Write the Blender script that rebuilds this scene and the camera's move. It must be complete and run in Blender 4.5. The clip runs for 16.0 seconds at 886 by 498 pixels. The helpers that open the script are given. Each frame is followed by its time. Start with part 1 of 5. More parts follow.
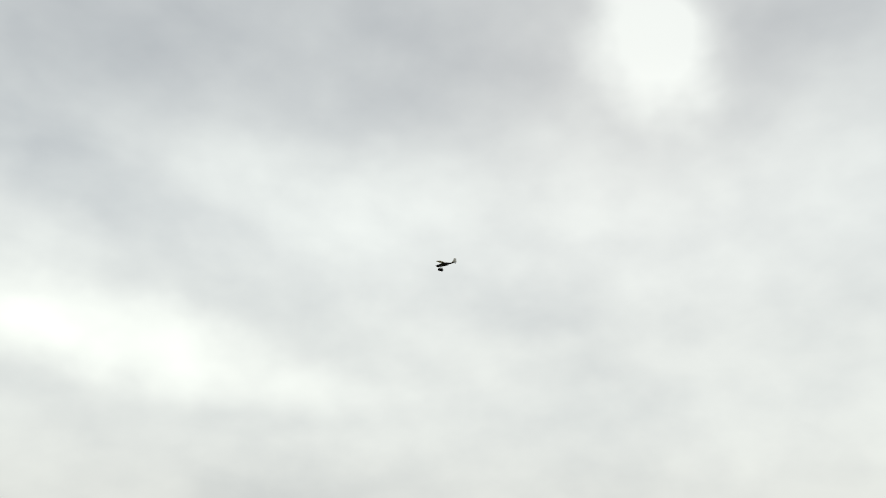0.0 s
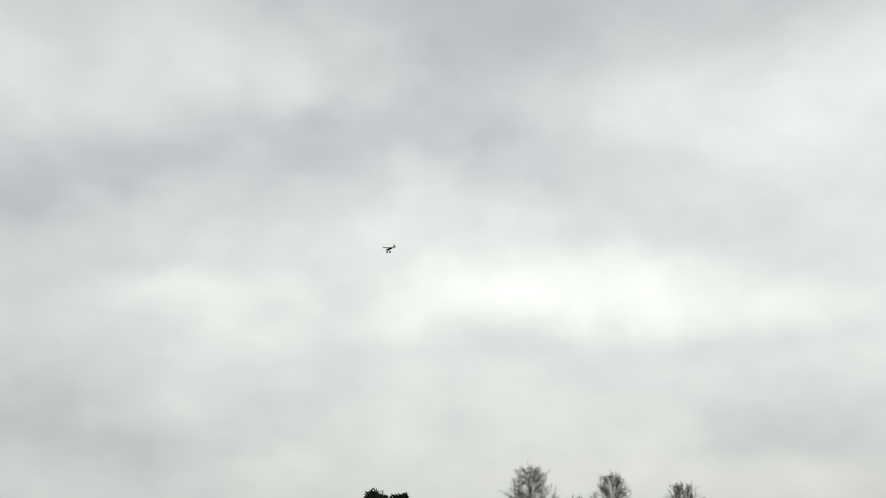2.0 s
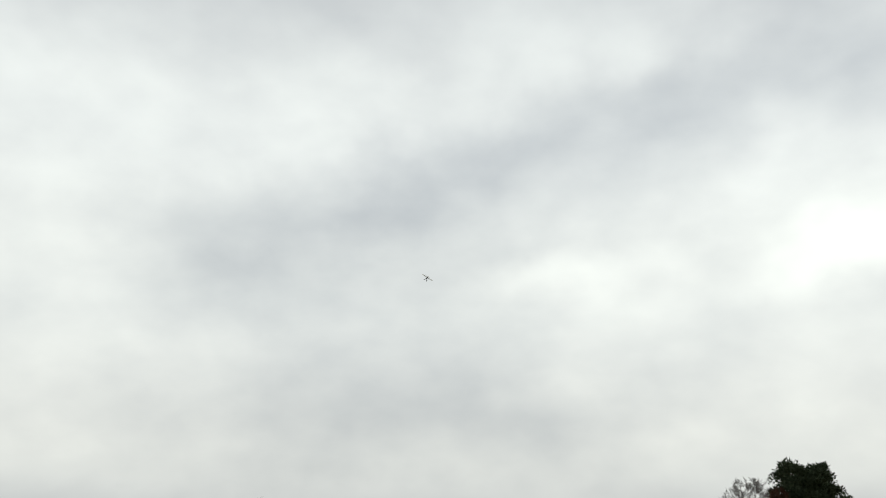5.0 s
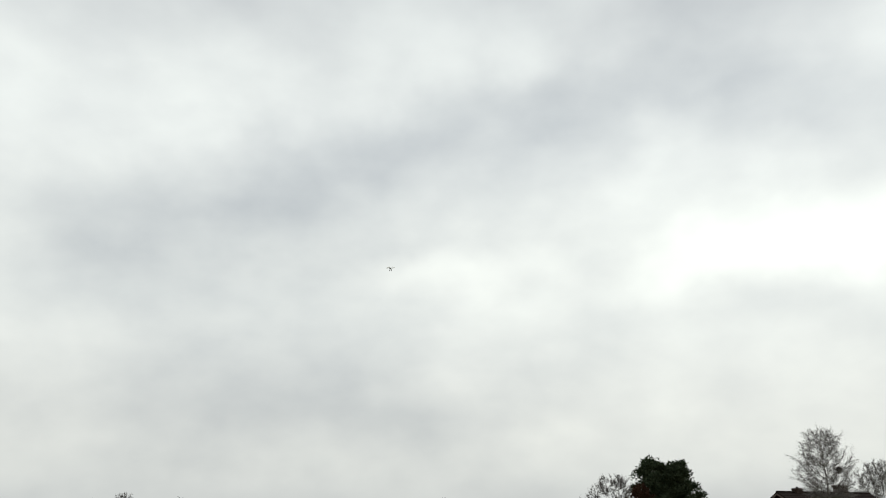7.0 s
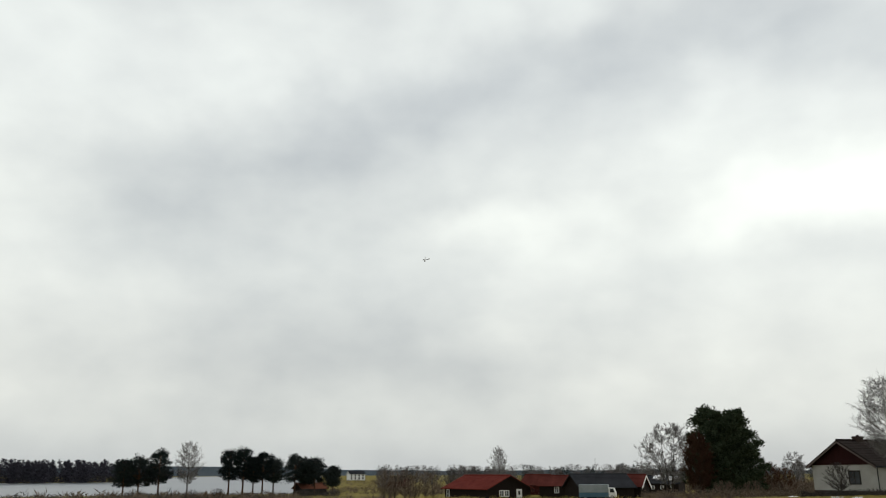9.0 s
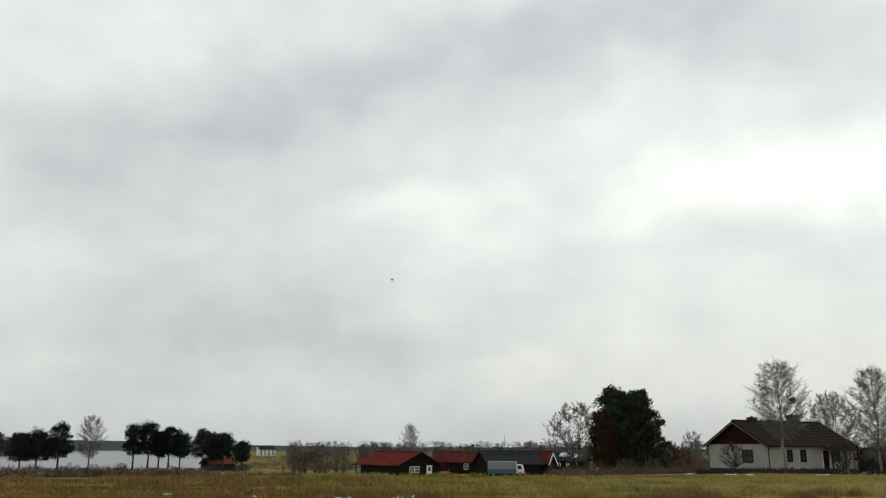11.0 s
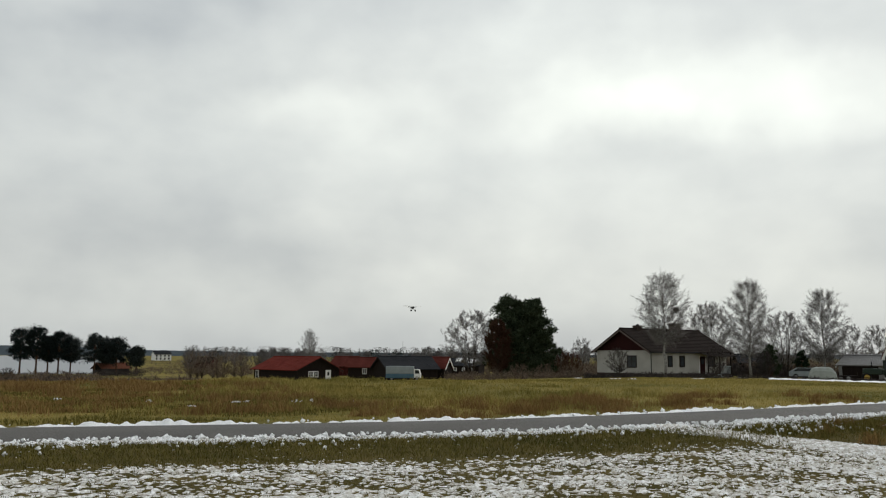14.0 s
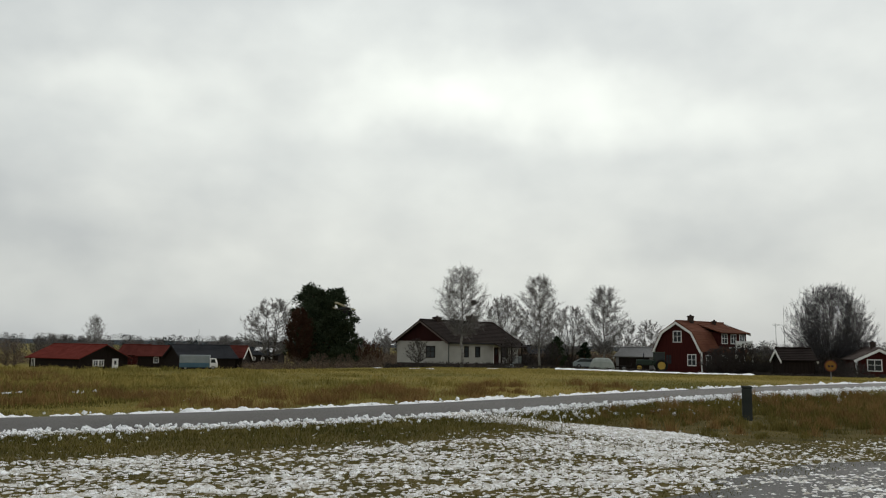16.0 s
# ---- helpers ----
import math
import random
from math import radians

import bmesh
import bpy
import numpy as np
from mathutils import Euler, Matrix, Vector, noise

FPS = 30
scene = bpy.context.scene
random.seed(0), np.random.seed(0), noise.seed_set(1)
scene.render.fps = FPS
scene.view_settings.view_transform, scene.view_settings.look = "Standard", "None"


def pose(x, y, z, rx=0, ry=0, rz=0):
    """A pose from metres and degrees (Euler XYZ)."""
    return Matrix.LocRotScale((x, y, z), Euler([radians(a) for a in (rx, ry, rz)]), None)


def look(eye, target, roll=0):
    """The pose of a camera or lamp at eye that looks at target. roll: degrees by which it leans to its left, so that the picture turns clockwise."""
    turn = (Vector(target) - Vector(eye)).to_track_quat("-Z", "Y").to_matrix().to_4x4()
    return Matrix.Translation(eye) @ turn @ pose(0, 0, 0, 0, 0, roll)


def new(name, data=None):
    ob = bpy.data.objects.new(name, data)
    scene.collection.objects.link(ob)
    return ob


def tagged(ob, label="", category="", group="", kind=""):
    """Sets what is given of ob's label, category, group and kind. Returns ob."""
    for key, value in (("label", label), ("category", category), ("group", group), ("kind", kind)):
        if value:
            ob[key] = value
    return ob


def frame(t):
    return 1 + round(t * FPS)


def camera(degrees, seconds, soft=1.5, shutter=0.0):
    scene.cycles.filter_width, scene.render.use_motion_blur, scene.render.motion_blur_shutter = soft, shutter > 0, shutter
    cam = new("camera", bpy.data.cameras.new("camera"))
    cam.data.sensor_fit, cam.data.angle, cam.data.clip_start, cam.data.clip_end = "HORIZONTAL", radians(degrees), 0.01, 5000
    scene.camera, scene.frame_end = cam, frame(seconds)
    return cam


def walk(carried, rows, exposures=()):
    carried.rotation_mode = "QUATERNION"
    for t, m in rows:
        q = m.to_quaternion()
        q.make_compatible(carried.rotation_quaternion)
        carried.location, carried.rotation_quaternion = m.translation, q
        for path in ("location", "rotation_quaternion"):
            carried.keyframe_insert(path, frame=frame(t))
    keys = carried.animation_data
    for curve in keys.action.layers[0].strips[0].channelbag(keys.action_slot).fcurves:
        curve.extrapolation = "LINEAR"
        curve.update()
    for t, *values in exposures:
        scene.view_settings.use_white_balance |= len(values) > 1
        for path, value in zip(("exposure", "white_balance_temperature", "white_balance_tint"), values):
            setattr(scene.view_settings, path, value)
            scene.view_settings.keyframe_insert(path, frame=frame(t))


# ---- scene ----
EYE = (0.0, 0.0, 1.6)
# seconds, turn to the left, tilt up, lean (degrees)
CAMERA_ROWS = [
    (0, -46.72, 25.18, 1.50), (0.5, -39.01, 22.89, -0.02), (1, -27.92, 21.59, -0.39), (1.5, -20.44, 20.99, 0.03),
    (2, -13.64, 20.54, -0.59), (2.5, -2.80, 20.66, 0.43), (3, 1.89, 19.42, 0.58), (3.5, 3.74, 19.36, 0.56),
    (4, 7.49, 19.16, 0.23), (4.2, 10.0, 19.23, -0.05), (4.7, 13.0, 19.1, -0.1), (5.5, 13.4, 18.7, -0.1), (6.3, 10.53, 18.38, -0.08), (6.5, 8.30, 18.72, 0.12),
    (7, 4.83, 18.63, -0.29), (7.5, 3.43, 18.37, -0.32), (8, 6.13, 17.72, -0.77), (8.2, 7.31, 16.78, -0.4),
    (9.2, 8.6, 15.2, -0.2), (10.3, 5.75, 14.20, -0.10), (10.5, 4.23, 14.03, 0.15), (11, 2.68, 13.73, 0.23), (11.5, 2.13, 12.62, 0.04),
    (12, 0.30, 11.51, 0.24), (12.5, 0.0, 10.63, -0.01), (13, -0.25, 9.18, -0.30), (13.5, -1.30, 8.34, -0.13),
    (14, -4.29, 7.38, 0.35), (14.5, -8.32, 6.75, 0.22), (14.6, -9.31, 7.21, 0.02), (14.8, -12.43, 7.88, 0.0),
    (15, -14.78, 7.46, -0.09), (15.2, -14.83, 6.79, -0.02), (15.4, -15.05, 6.99, -0.02), (15.5, -15.99, 7.12, 0.05),
    (15.6, -16.51, 7.27, -0.03), (15.8, -16.55, 7.04, 0.2), (16, -17.96, 6.81, 0.83)]


def toward(az, el, d):
    """The point d metres from the eye, az degrees to the right of the y axis and el degrees up."""
    a, e = radians(az), radians(el)
    return Vector(EYE) + d * Vector((math.sin(a) * math.cos(e), math.cos(a) * math.cos(e), math.sin(e)))


cam = camera(56.79, 16.0, soft=1.15)

# ---- light ----
SUN_AZ, SUN_EL = 62.0, 38.0
world = bpy.data.worlds.new("overcast_sky")
scene.world = world
world.use_nodes = True
WN, WL = world.node_tree.nodes, world.node_tree.links


def wnode(kind, **props):
    n = WN.new(kind)
    for k, v in props.items():
        if k == "operation":
            n.operation = v
        elif k == "blend_type":
            n.blend_type = v
    return n


def build_sky():
    WN.clear()
    out = WN.new("ShaderNodeOutputWorld")
    bg = WN.new("ShaderNodeBackground")
    sky = WN.new("ShaderNodeTexSky")
    sky.sky_type = "NISHITA"
    sky.sun_disc = False
    sky.sun_elevation, sky.sun_rotation = radians(SUN_EL), radians(SUN_AZ)
    coord = WN.new("ShaderNodeTexCoord")
    # slow warp of the direction, so that the cloud masses get ragged rims
    warp = WN.new("ShaderNodeTexNoise")
    warp.inputs["Scale"].default_value, warp.inputs["Detail"].default_value = 5.0, 4.0
    WL.new(coord.outputs["Generated"], warp.inputs["Vector"])
    sub = wnode("ShaderNodeVectorMath", operation="SUBTRACT")
    WL.new(warp.outputs["Color"], sub.inputs[0])
    sub.inputs[1].default_value = (0.5, 0.5, 0.5)
    madd = wnode("ShaderNodeVectorMath", operation="MULTIPLY_ADD")
    WL.new(sub.outputs[0], madd.inputs[0])
    madd.inputs[1].default_value = (0.20, 0.20, 0.13)
    WL.new(coord.outputs["Generated"], madd.inputs[2])
    total = None

    def plus(socket, factor):
        nonlocal total
        m = wnode("ShaderNodeMath", operation="MULTIPLY_ADD")
        WL.new(socket, m.inputs[0])
        m.inputs[1].default_value = factor
        if total is None:
            m.inputs[2].default_value = 0.0
        else:
            WL.new(total, m.inputs[2])
        total = m.outputs[0]

    for az, el, wide, high, lean, amount in LIGHT_CLOUDS + DARK_CLOUDS:
        m = WN.new("ShaderNodeMapping")
        m.vector_type = "TEXTURE"
        a, e = radians(az), radians(el)
        m.inputs["Location"].default_value = (math.sin(a) * math.cos(e), math.cos(a) * math.cos(e), math.sin(e))
        turn = Matrix.Rotation(-a, 3, "Z") @ Matrix.Rotation(e, 3, "X") @ Matrix.Rotation(radians(-lean), 3, "Y")
        m.inputs["Rotation"].default_value = turn.to_euler("XYZ")
        m.inputs["Scale"].default_value = (radians(wide) * 1.5, 0.6, radians(high) * 1.5)
        WL.new(madd.outputs[0], m.inputs["Vector"])
        g = WN.new("ShaderNodeTexGradient")
        g.gradient_type = "SPHERICAL"
        WL.new(m.outputs[0], g.inputs["Vector"])
        soft = WN.new("ShaderNodeMapRange")
        soft.interpolation_type = "SMOOTHERSTEP"
        WL.new(g.outputs["Fac"], soft.inputs["Value"])
        plus(soft.outputs["Result"], amount)
    for scale, detail, amount, flat in CLOUD_GRAIN:
        m = WN.new("ShaderNodeMapping")
        m.inputs["Scale"].default_value = (1, 1, flat)
        WL.new(coord.outputs["Generated"], m.inputs["Vector"])
        n = WN.new("ShaderNodeTexNoise")
        n.inputs["Scale"].default_value, n.inputs["Detail"].default_value = scale, detail
        n.inputs["Roughness"].default_value = 0.45
        WL.new(m.outputs[0], n.inputs["Vector"])
        c = wnode("ShaderNodeMath", operation="SUBTRACT")
        WL.new(n.outputs["Fac"], c.inputs[0])
        c.inputs[1].default_value = 0.5
        plus(c.outputs[0], amount)
    # the height above the horizon sets the base grey
    sep = WN.new("ShaderNodeSeparateXYZ")
    WL.new(coord.outputs["Generated"], sep.inputs[0])
    ramp = WN.new("ShaderNodeValToRGB")
    ramp.color_ramp.interpolation = "EASE"
    el = ramp.color_ramp.elements
    el[0].position, el[0].color = 0.0, (*HAZE[0], 1)
    el[1].position, el[1].color = 1.0, (*HAZE[-1], 1)
    for p, c in zip(HAZE_AT, HAZE[1:-1]):
        q = el.new(p)
        q.color = (*c, 1)
    WL.new(sep.outputs["Z"], ramp.inputs[0])
    # cloud light: thick cloud is bluish grey, thin cloud white
    tint = WN.new("ShaderNodeValToRGB")
    te = tint.color_ramp.elements
    te[0].position, te[0].color = 0.0, (0.505, 0.528, 0.585, 1)
    te[1].position, te[1].color = 1.0, (1.50, 1.50, 1.44, 1)
    mid = te.new(0.5)
    mid.color = (1, 1, 1, 1)
    half = wnode("ShaderNodeMath", operation="ADD")
    WL.new(total, half.inputs[0])
    half.inputs[1].default_value = 0.5
    WL.new(half.outputs[0], tint.inputs[0])
    mul = wnode("ShaderNodeVectorMath", operation="MULTIPLY")
    WL.new(ramp.outputs[0], mul.inputs[0])
    WL.new(tint.outputs[0], mul.inputs[1])
    thin = wnode("ShaderNodeVectorMath", operation="SCALE")
    WL.new(sky.outputs[0], thin.inputs[0])
    thin.inputs["Scale"].default_value = 0.006
    add = wnode("ShaderNodeVectorMath", operation="ADD")
    WL.new(mul.outputs[0], add.inputs[0])
    WL.new(thin.outputs[0], add.inputs[1])
    WL.new(add.outputs[0], bg.inputs["Color"])
    bg.inputs["Strength"].default_value = 1.0
    WL.new(bg.outputs[0], out.inputs[0])


# cloud masses: direction (right, up), half widths, lean, thinner and lighter (+) or thicker (-)
LIGHT_CLOUDS = [
    (63.2, 38, 5.0, 4.5, 0, 0.62), (49, 26, 13, 8, 0, 0.06), (14, 16.8, 8, 2.8, 10, 0.18), (27, 17.4, 10, 2.8, 0, 0.26), (40, 15.2, 7, 2.2, -4, 0.16), (18.6, 15.4, 6, 2.2, 0, 0.20),
    (-5.4, 17.0, 4.5, 1.8, 0, 0.12), (-19, 31, 10, 5, 20, 0.10), (-2, 34, 11, 4, 0, 0.16), (36, 28, 11, 6, 0, 0.12), (-7, 10.5, 12, 2.4, 4, 0.04)]
DARK_CLOUDS = [
    (19, 27.2, 12, 4.4, -8, -0.19), (-14.5, 23.4, 10.5, 3.4, 18, -0.27), (2, 27.0, 11, 4.2, 6, -0.20), (18, 34.5, 10, 4.5, 0, -0.10), (50, 20.6, 7, 2.4, -8, -0.08),
    (37, 7.5, 11, 3.2, 0, -0.14), (-17, 8, 18, 6.0, 0, -0.26), (-24, 17.5, 13, 5.5, 0, -0.24), (-4, 21.0, 11, 3.2, 10, -0.14), (47, 33, 9, 3, 10, -0.05), (57, 14, 10, 3.0, 0, -0.06)]
CLOUD_GRAIN = [(2.6, 2.0, 0.24, 2.0), (7.0, 5.0, 0.38, 1.6), (19.0, 4.0, 0.14, 1.5)]
# last grey, overhead and unseen, is lowered to dim the light on the ground
HAZE_AT = [0.10, 0.27, 0.45, 0.62]
HAZE = [(0.545, 0.572, 0.572), (0.765, 0.782, 0.738), (0.825, 0.855, 0.815), (0.785, 0.82, 0.80), (0.59, 0.62, 0.625), (0.49, 0.52, 0.53)]
build_sky()

sun_data = bpy.data.lights.new("sun", "SUN")
sun_data.energy, sun_data.angle, sun_data.color = 1.3, radians(25), (1.0, 0.96, 0.9)
sun = new("sun", sun_data)
sun.matrix_world = look(toward(SUN_AZ, SUN_EL, 100), EYE)
# the picture darkens a little as the dark field comes into view
EXPOSURES = [(0, -0.12), (2, -0.16), (3.0, -0.03), (4.2, 0.01), (8, 0.0), (11, -0.05), (13, -0.08), (14.5, -0.14), (16, -0.16)]


# ---- mesh tools ----
class Buf:
    """A growing list of corners and faces."""

    def __init__(self):
        self.v, self.f = [], []

    def add(self, verts, faces):
        k = len(self.v)
        self.v += [tuple(p) for p in verts]
        self.f += [tuple(k + i for i in q) for q in faces]

    def box(self, x0, x1, y0, y1, z0, z1, m=None, bevel=0.0):
        b = bevel
        if b <= 0:
            vs = [Vector((x, y, z)) for z in (z0, z1) for y in (y0, y1) for x in (x0, x1)]
            fs = [(0, 2, 3, 1), (4, 5, 7, 6), (0, 1, 5, 4), (2, 6, 7, 3), (0, 4, 6, 2), (1, 3, 7, 5)]
        else:
            vs, fs = [], []
            ring = [(x0 + b, y0), (x1 - b, y0), (x1, y0 + b), (x1, y1 - b), (x1 - b, y1), (x0 + b, y1), (x0, y1 - b), (x0, y0 + b)]
            cx, cy = (x0 + x1) / 2, (y0 + y1) / 2
            sx, sy = 1 - 2 * b / max(x1 - x0, 1e-6), 1 - 2 * b / max(y1 - y0, 1e-6)
            inner = [(cx + (x - cx) * sx, cy + (y - cy) * sy) for x, y in ring]
            for r, z in ((inner, z0), (ring, z0 + b), (ring, z1 - b), (inner, z1)):
                vs += [Vector((x, y, z)) for x, y in r]
            for k in range(3):
                fs += [(8 * k + i, 8 * k + (i + 1) % 8, 8 * k + 8 + (i + 1) % 8, 8 * k + 8 + i) for i in range(8)]
            fs += [tuple(range(7, -1, -1)), tuple(range(24, 32))]
        if m is not None:
            vs = [m @ p for p in vs]
        self.add(vs, fs)

    def tube(self, points, radii, n=6, caps=True):
        pts = [Vector(p) for p in points]
        vs, fs = [], []
        for i, p in enumerate(pts):
            d = (pts[min(i + 1, len(pts) - 1)] - pts[max(i - 1, 0)]).normalized()
            a = d.cross(Vector((0, 0, 1)) if abs(d.z) < 0.9 else Vector((1, 0, 0))).normalized()
            b = d.cross(a)
            vs += [p + radii[i] * (math.cos(2 * math.pi * k / n) * a + math.sin(2 * math.pi * k / n) * b) for k in range(n)]
        for i in range(len(pts) - 1):
            fs += [(i * n + k, i * n + (k + 1) % n, i * n + n + (k + 1) % n, i * n + n + k) for k in range(n)]
        if caps:
            fs += [tuple(range(n - 1, -1, -1)), tuple(range((len(pts) - 1) * n, len(pts) * n))]
        self.add(vs, fs)

    def prism(self, outline, y0, y1):
        """An outline in x and z, drawn out along y."""
        n = len(outline)
        vs = [(x, y0, z) for x, z in outline] + [(x, y1, z) for x, z in outline]
        fs = [tuple(range(n)), tuple(range(2 * n - 1, n - 1, -1))] + [(i, n + i, n + (i + 1) % n, (i + 1) % n) for i in range(n)]
        self.add(vs, fs)

    def mesh(self, name, smooth=False):
        me = bpy.data.meshes.new(name)
        me.from_pydata(self.v, [], self.f)
        if smooth:
            me.polygons.foreach_set("use_smooth", [True] * len(me.polygons))
        me.update()
        return me


def part(name, buf, material, parent=None, label="", smooth=False):
    me = buf.mesh(name, smooth) if isinstance(buf, Buf) else buf
    if not me.materials:
        me.materials.append(material)
    ob = new(name, me)
    if parent:
        ob.parent = parent
    if label:
        ob["label"] = label
    return ob


def thing(name, m, label, category, group="", kind=""):
    ob = new(name)
    ob.empty_display_size = 0.3
    ob.matrix_world = m
    return tagged(ob, label, category, group, kind)


# ---- materials ----
def surface(name, low, high, scale=4.0, rough=0.8, bump=0.2, fine=40.0, metallic=0.0, stretch=(1, 1, 1), vary=0.0, spec=0.3, contrast=0.25):
    """A two-scale mottled surface."""
    m = bpy.data.materials.new(name)
    m.use_nodes = True
    nt = m.node_tree
    b = nt.nodes["Principled BSDF"]
    b.inputs["Roughness"].default_value, b.inputs["Metallic"].default_value = rough, metallic
    b.inputs["Specular IOR Level"].default_value = spec
    co = nt.nodes.new("ShaderNodeTexCoord")
    mp = nt.nodes.new("ShaderNodeMapping")
    mp.inputs["Scale"].default_value = stretch
    nt.links.new(co.outputs["Object"], mp.inputs["Vector"])
    n1, n2 = nt.nodes.new("ShaderNodeTexNoise"), nt.nodes.new("ShaderNodeTexNoise")
    n1.inputs["Scale"].default_value, n1.inputs["Detail"].default_value = scale, 5
    n2.inputs["Scale"].default_value, n2.inputs["Detail"].default_value = fine, 3
    for n in (n1, n2):
        nt.links.new(mp.outputs[0], n.inputs["Vector"])
    mean = nt.nodes.new("ShaderNodeMath")
    mean.operation = "MULTIPLY_ADD"
    mean.inputs[1].default_value = 0.35
    nt.links.new(n2.outputs["Fac"], mean.inputs[0])
    mul = nt.nodes.new("ShaderNodeMath")
    mul.operation = "MULTIPLY"
    mul.inputs[1].default_value = 0.65
    nt.links.new(n1.outputs["Fac"], mul.inputs[0])
    nt.links.new(mul.outputs[0], mean.inputs[2])
    last = mean.outputs[0]
    if vary:
        geo = nt.nodes.new("ShaderNodeNewGeometry")
        obi = nt.nodes.new("ShaderNodeObjectInfo")
        s = nt.nodes.new("ShaderNodeMath")
        s.operation = "ADD"
        nt.links.new(geo.outputs["Random Per Island"], s.inputs[0])
        nt.links.new(obi.outputs["Random"], s.inputs[1])
        t = nt.nodes.new("ShaderNodeMath")
        t.operation = "SUBTRACT"
        nt.links.new(s.outputs[0], t.inputs[0])
        t.inputs[1].default_value = 1.0
        u = nt.nodes.new("ShaderNodeMath")
        u.operation = "MULTIPLY_ADD"
        nt.links.new(t.outputs[0], u.inputs[0])
        u.inputs[1].default_value = vary * 0.5
        nt.links.new(last, u.inputs[2])
        last = u.outputs[0]
    ramp = nt.nodes.new("ShaderNodeValToRGB")
    e = ramp.color_ramp.elements
    e[0].position, e[0].color = 0.5 - contrast, (*low, 1)
    e[1].position, e[1].color = 0.5 + contrast, (*high, 1)
    nt.links.new(last, ramp.inputs[0])
    nt.links.new(ramp.outputs[0], b.inputs["Base Color"])
    if bump:
        bp = nt.nodes.new("ShaderNodeBump")
        bp.inputs["Strength"].default_value, bp.inputs["Distance"].default_value = bump, 0.05
        nt.links.new(n2.outputs["Fac"], bp.inputs["Height"])
        nt.links.new(bp.outputs[0], b.inputs["Normal"])
    return m


def glass(name):
    m = bpy.data.materials.new(name)
    m.use_nodes = True
    b = m.node_tree.nodes["Principled BSDF"]
    b.inputs["Base Color"].default_value = (0.03, 0.035, 0.04, 1)
    b.inputs["Roughness"].default_value = 0.06
    return m


M_FIELD = surface("field_grass", (0.070, 0.070, 0.016), (0.25, 0.192, 0.060), 0.11, 1.0, 0.6, 1.7, spec=0.03, contrast=0.15)
M_BLADE = surface("grass_blades", (0.085, 0.085, 0.019), (0.36, 0.285, 0.090), 0.11, 1.0, 0, 1.7, vary=0.25, spec=0.03, contrast=0.16)
M_STRAW = surface("dry_straw", (0.070, 0.040, 0.015), (0.300, 0.190, 0.075), 0.3, 1.0, 0, 2.0, vary=0.6, spec=0.03, contrast=0.35)
M_TURF = surface("green_turf", (0.036, 0.041, 0.009), (0.180, 0.145, 0.043), 0.5, 1.0, 0, 2.0, vary=0.6, spec=0.03, contrast=0.3)
M_SNOW = surface("snow", (0.74, 0.75, 0.77), (0.90, 0.91, 0.92), 4.0, 0.7, 0.7, 22.0, spec=0.2)
M_THIN_SNOW = surface("thin_snow_with_grass", (0.40, 0.37, 0.31), (0.93, 0.94, 0.95), 6.0, 0.8, 0.9, 24.0, spec=0.1, contrast=0.13)
M_MEADOW = surface("trodden_meadow", (0.030, 0.030, 0.009), (0.150, 0.115, 0.045), 1.6, 1.0, 0.8, 14.0, spec=0.03, contrast=0.2)
M_TILE_GREY = surface("weathered_grey_tiles", (0.065, 0.050, 0.046), (0.15, 0.12, 0.11), 0.7, 1.0, 0.4, 8.0, spec=0.06)
M_ASPHALT = surface("wet_asphalt", (0.040, 0.036, 0.032), (0.086, 0.078, 0.070), 0.5, 0.6, 0.25, 60.0, spec=0.22)
M_GRAVEL = surface("wet_gravel", (0.032, 0.032, 0.030), (0.100, 0.097, 0.090), 0.9, 0.7, 0.6, 22.0, spec=0.25)
M_WATER = surface("lake_water", (0.135, 0.148, 0.165), (0.185, 0.20, 0.22), 0.02, 0.35, 0.05, 0.3, spec=0.4)
# blue-grey aerial haze of the far hills is painted into this base colour
M_FOREST_HAZED = surface("far_forest_hazed", (0.045, 0.058, 0.070), (0.085, 0.100, 0.112), 0.02, 1.0, 0, 0.2, spec=0.0)
M_BARK = surface("dark_bark", (0.022, 0.018, 0.015), (0.075, 0.062, 0.050), 2.0, 1.0, 0.6, 20.0, stretch=(3, 3, 0.6), spec=0.05)
M_PINEBARK = surface("pine_bark", (0.035, 0.020, 0.013), (0.11, 0.06, 0.035), 2.0, 1.0, 0.6, 20.0, stretch=(3, 3, 0.6), spec=0.05)
M_BIRCH = surface("birch_bark", (0.06, 0.055, 0.05), (0.34, 0.33, 0.31), 3.0, 0.9, 0.3, 18.0, stretch=(0.6, 0.6, 3), spec=0.1, contrast=0.14)
M_TWIG = surface("bare_twigs", (0.100, 0.094, 0.090), (0.290, 0.275, 0.265), 1.0, 1.0, 0, 9.0, vary=0.5, spec=0.05)
M_TWIG_DARK = surface("dark_twigs", (0.022, 0.018, 0.017), (0.080, 0.070, 0.067), 1.0, 1.0, 0, 9.0, vary=0.5, spec=0.05)
M_TWIG_RED = surface("russet_twigs", (0.034, 0.018, 0.012), (0.105, 0.056, 0.036), 1.0, 1.0, 0, 9.0, vary=0.5, spec=0.05)
M_TWIG_BROWN = surface("brown_twigs", (0.075, 0.056, 0.042), (0.205, 0.158, 0.122), 1.0, 1.0, 0, 9.0, vary=0.5, spec=0.05)
M_TWIG_FAR = surface("far_bare_twigs", (0.080, 0.074, 0.074), (0.190, 0.176, 0.172), 1.0, 1.0, 0, 9.0, vary=0.5, spec=0.05)
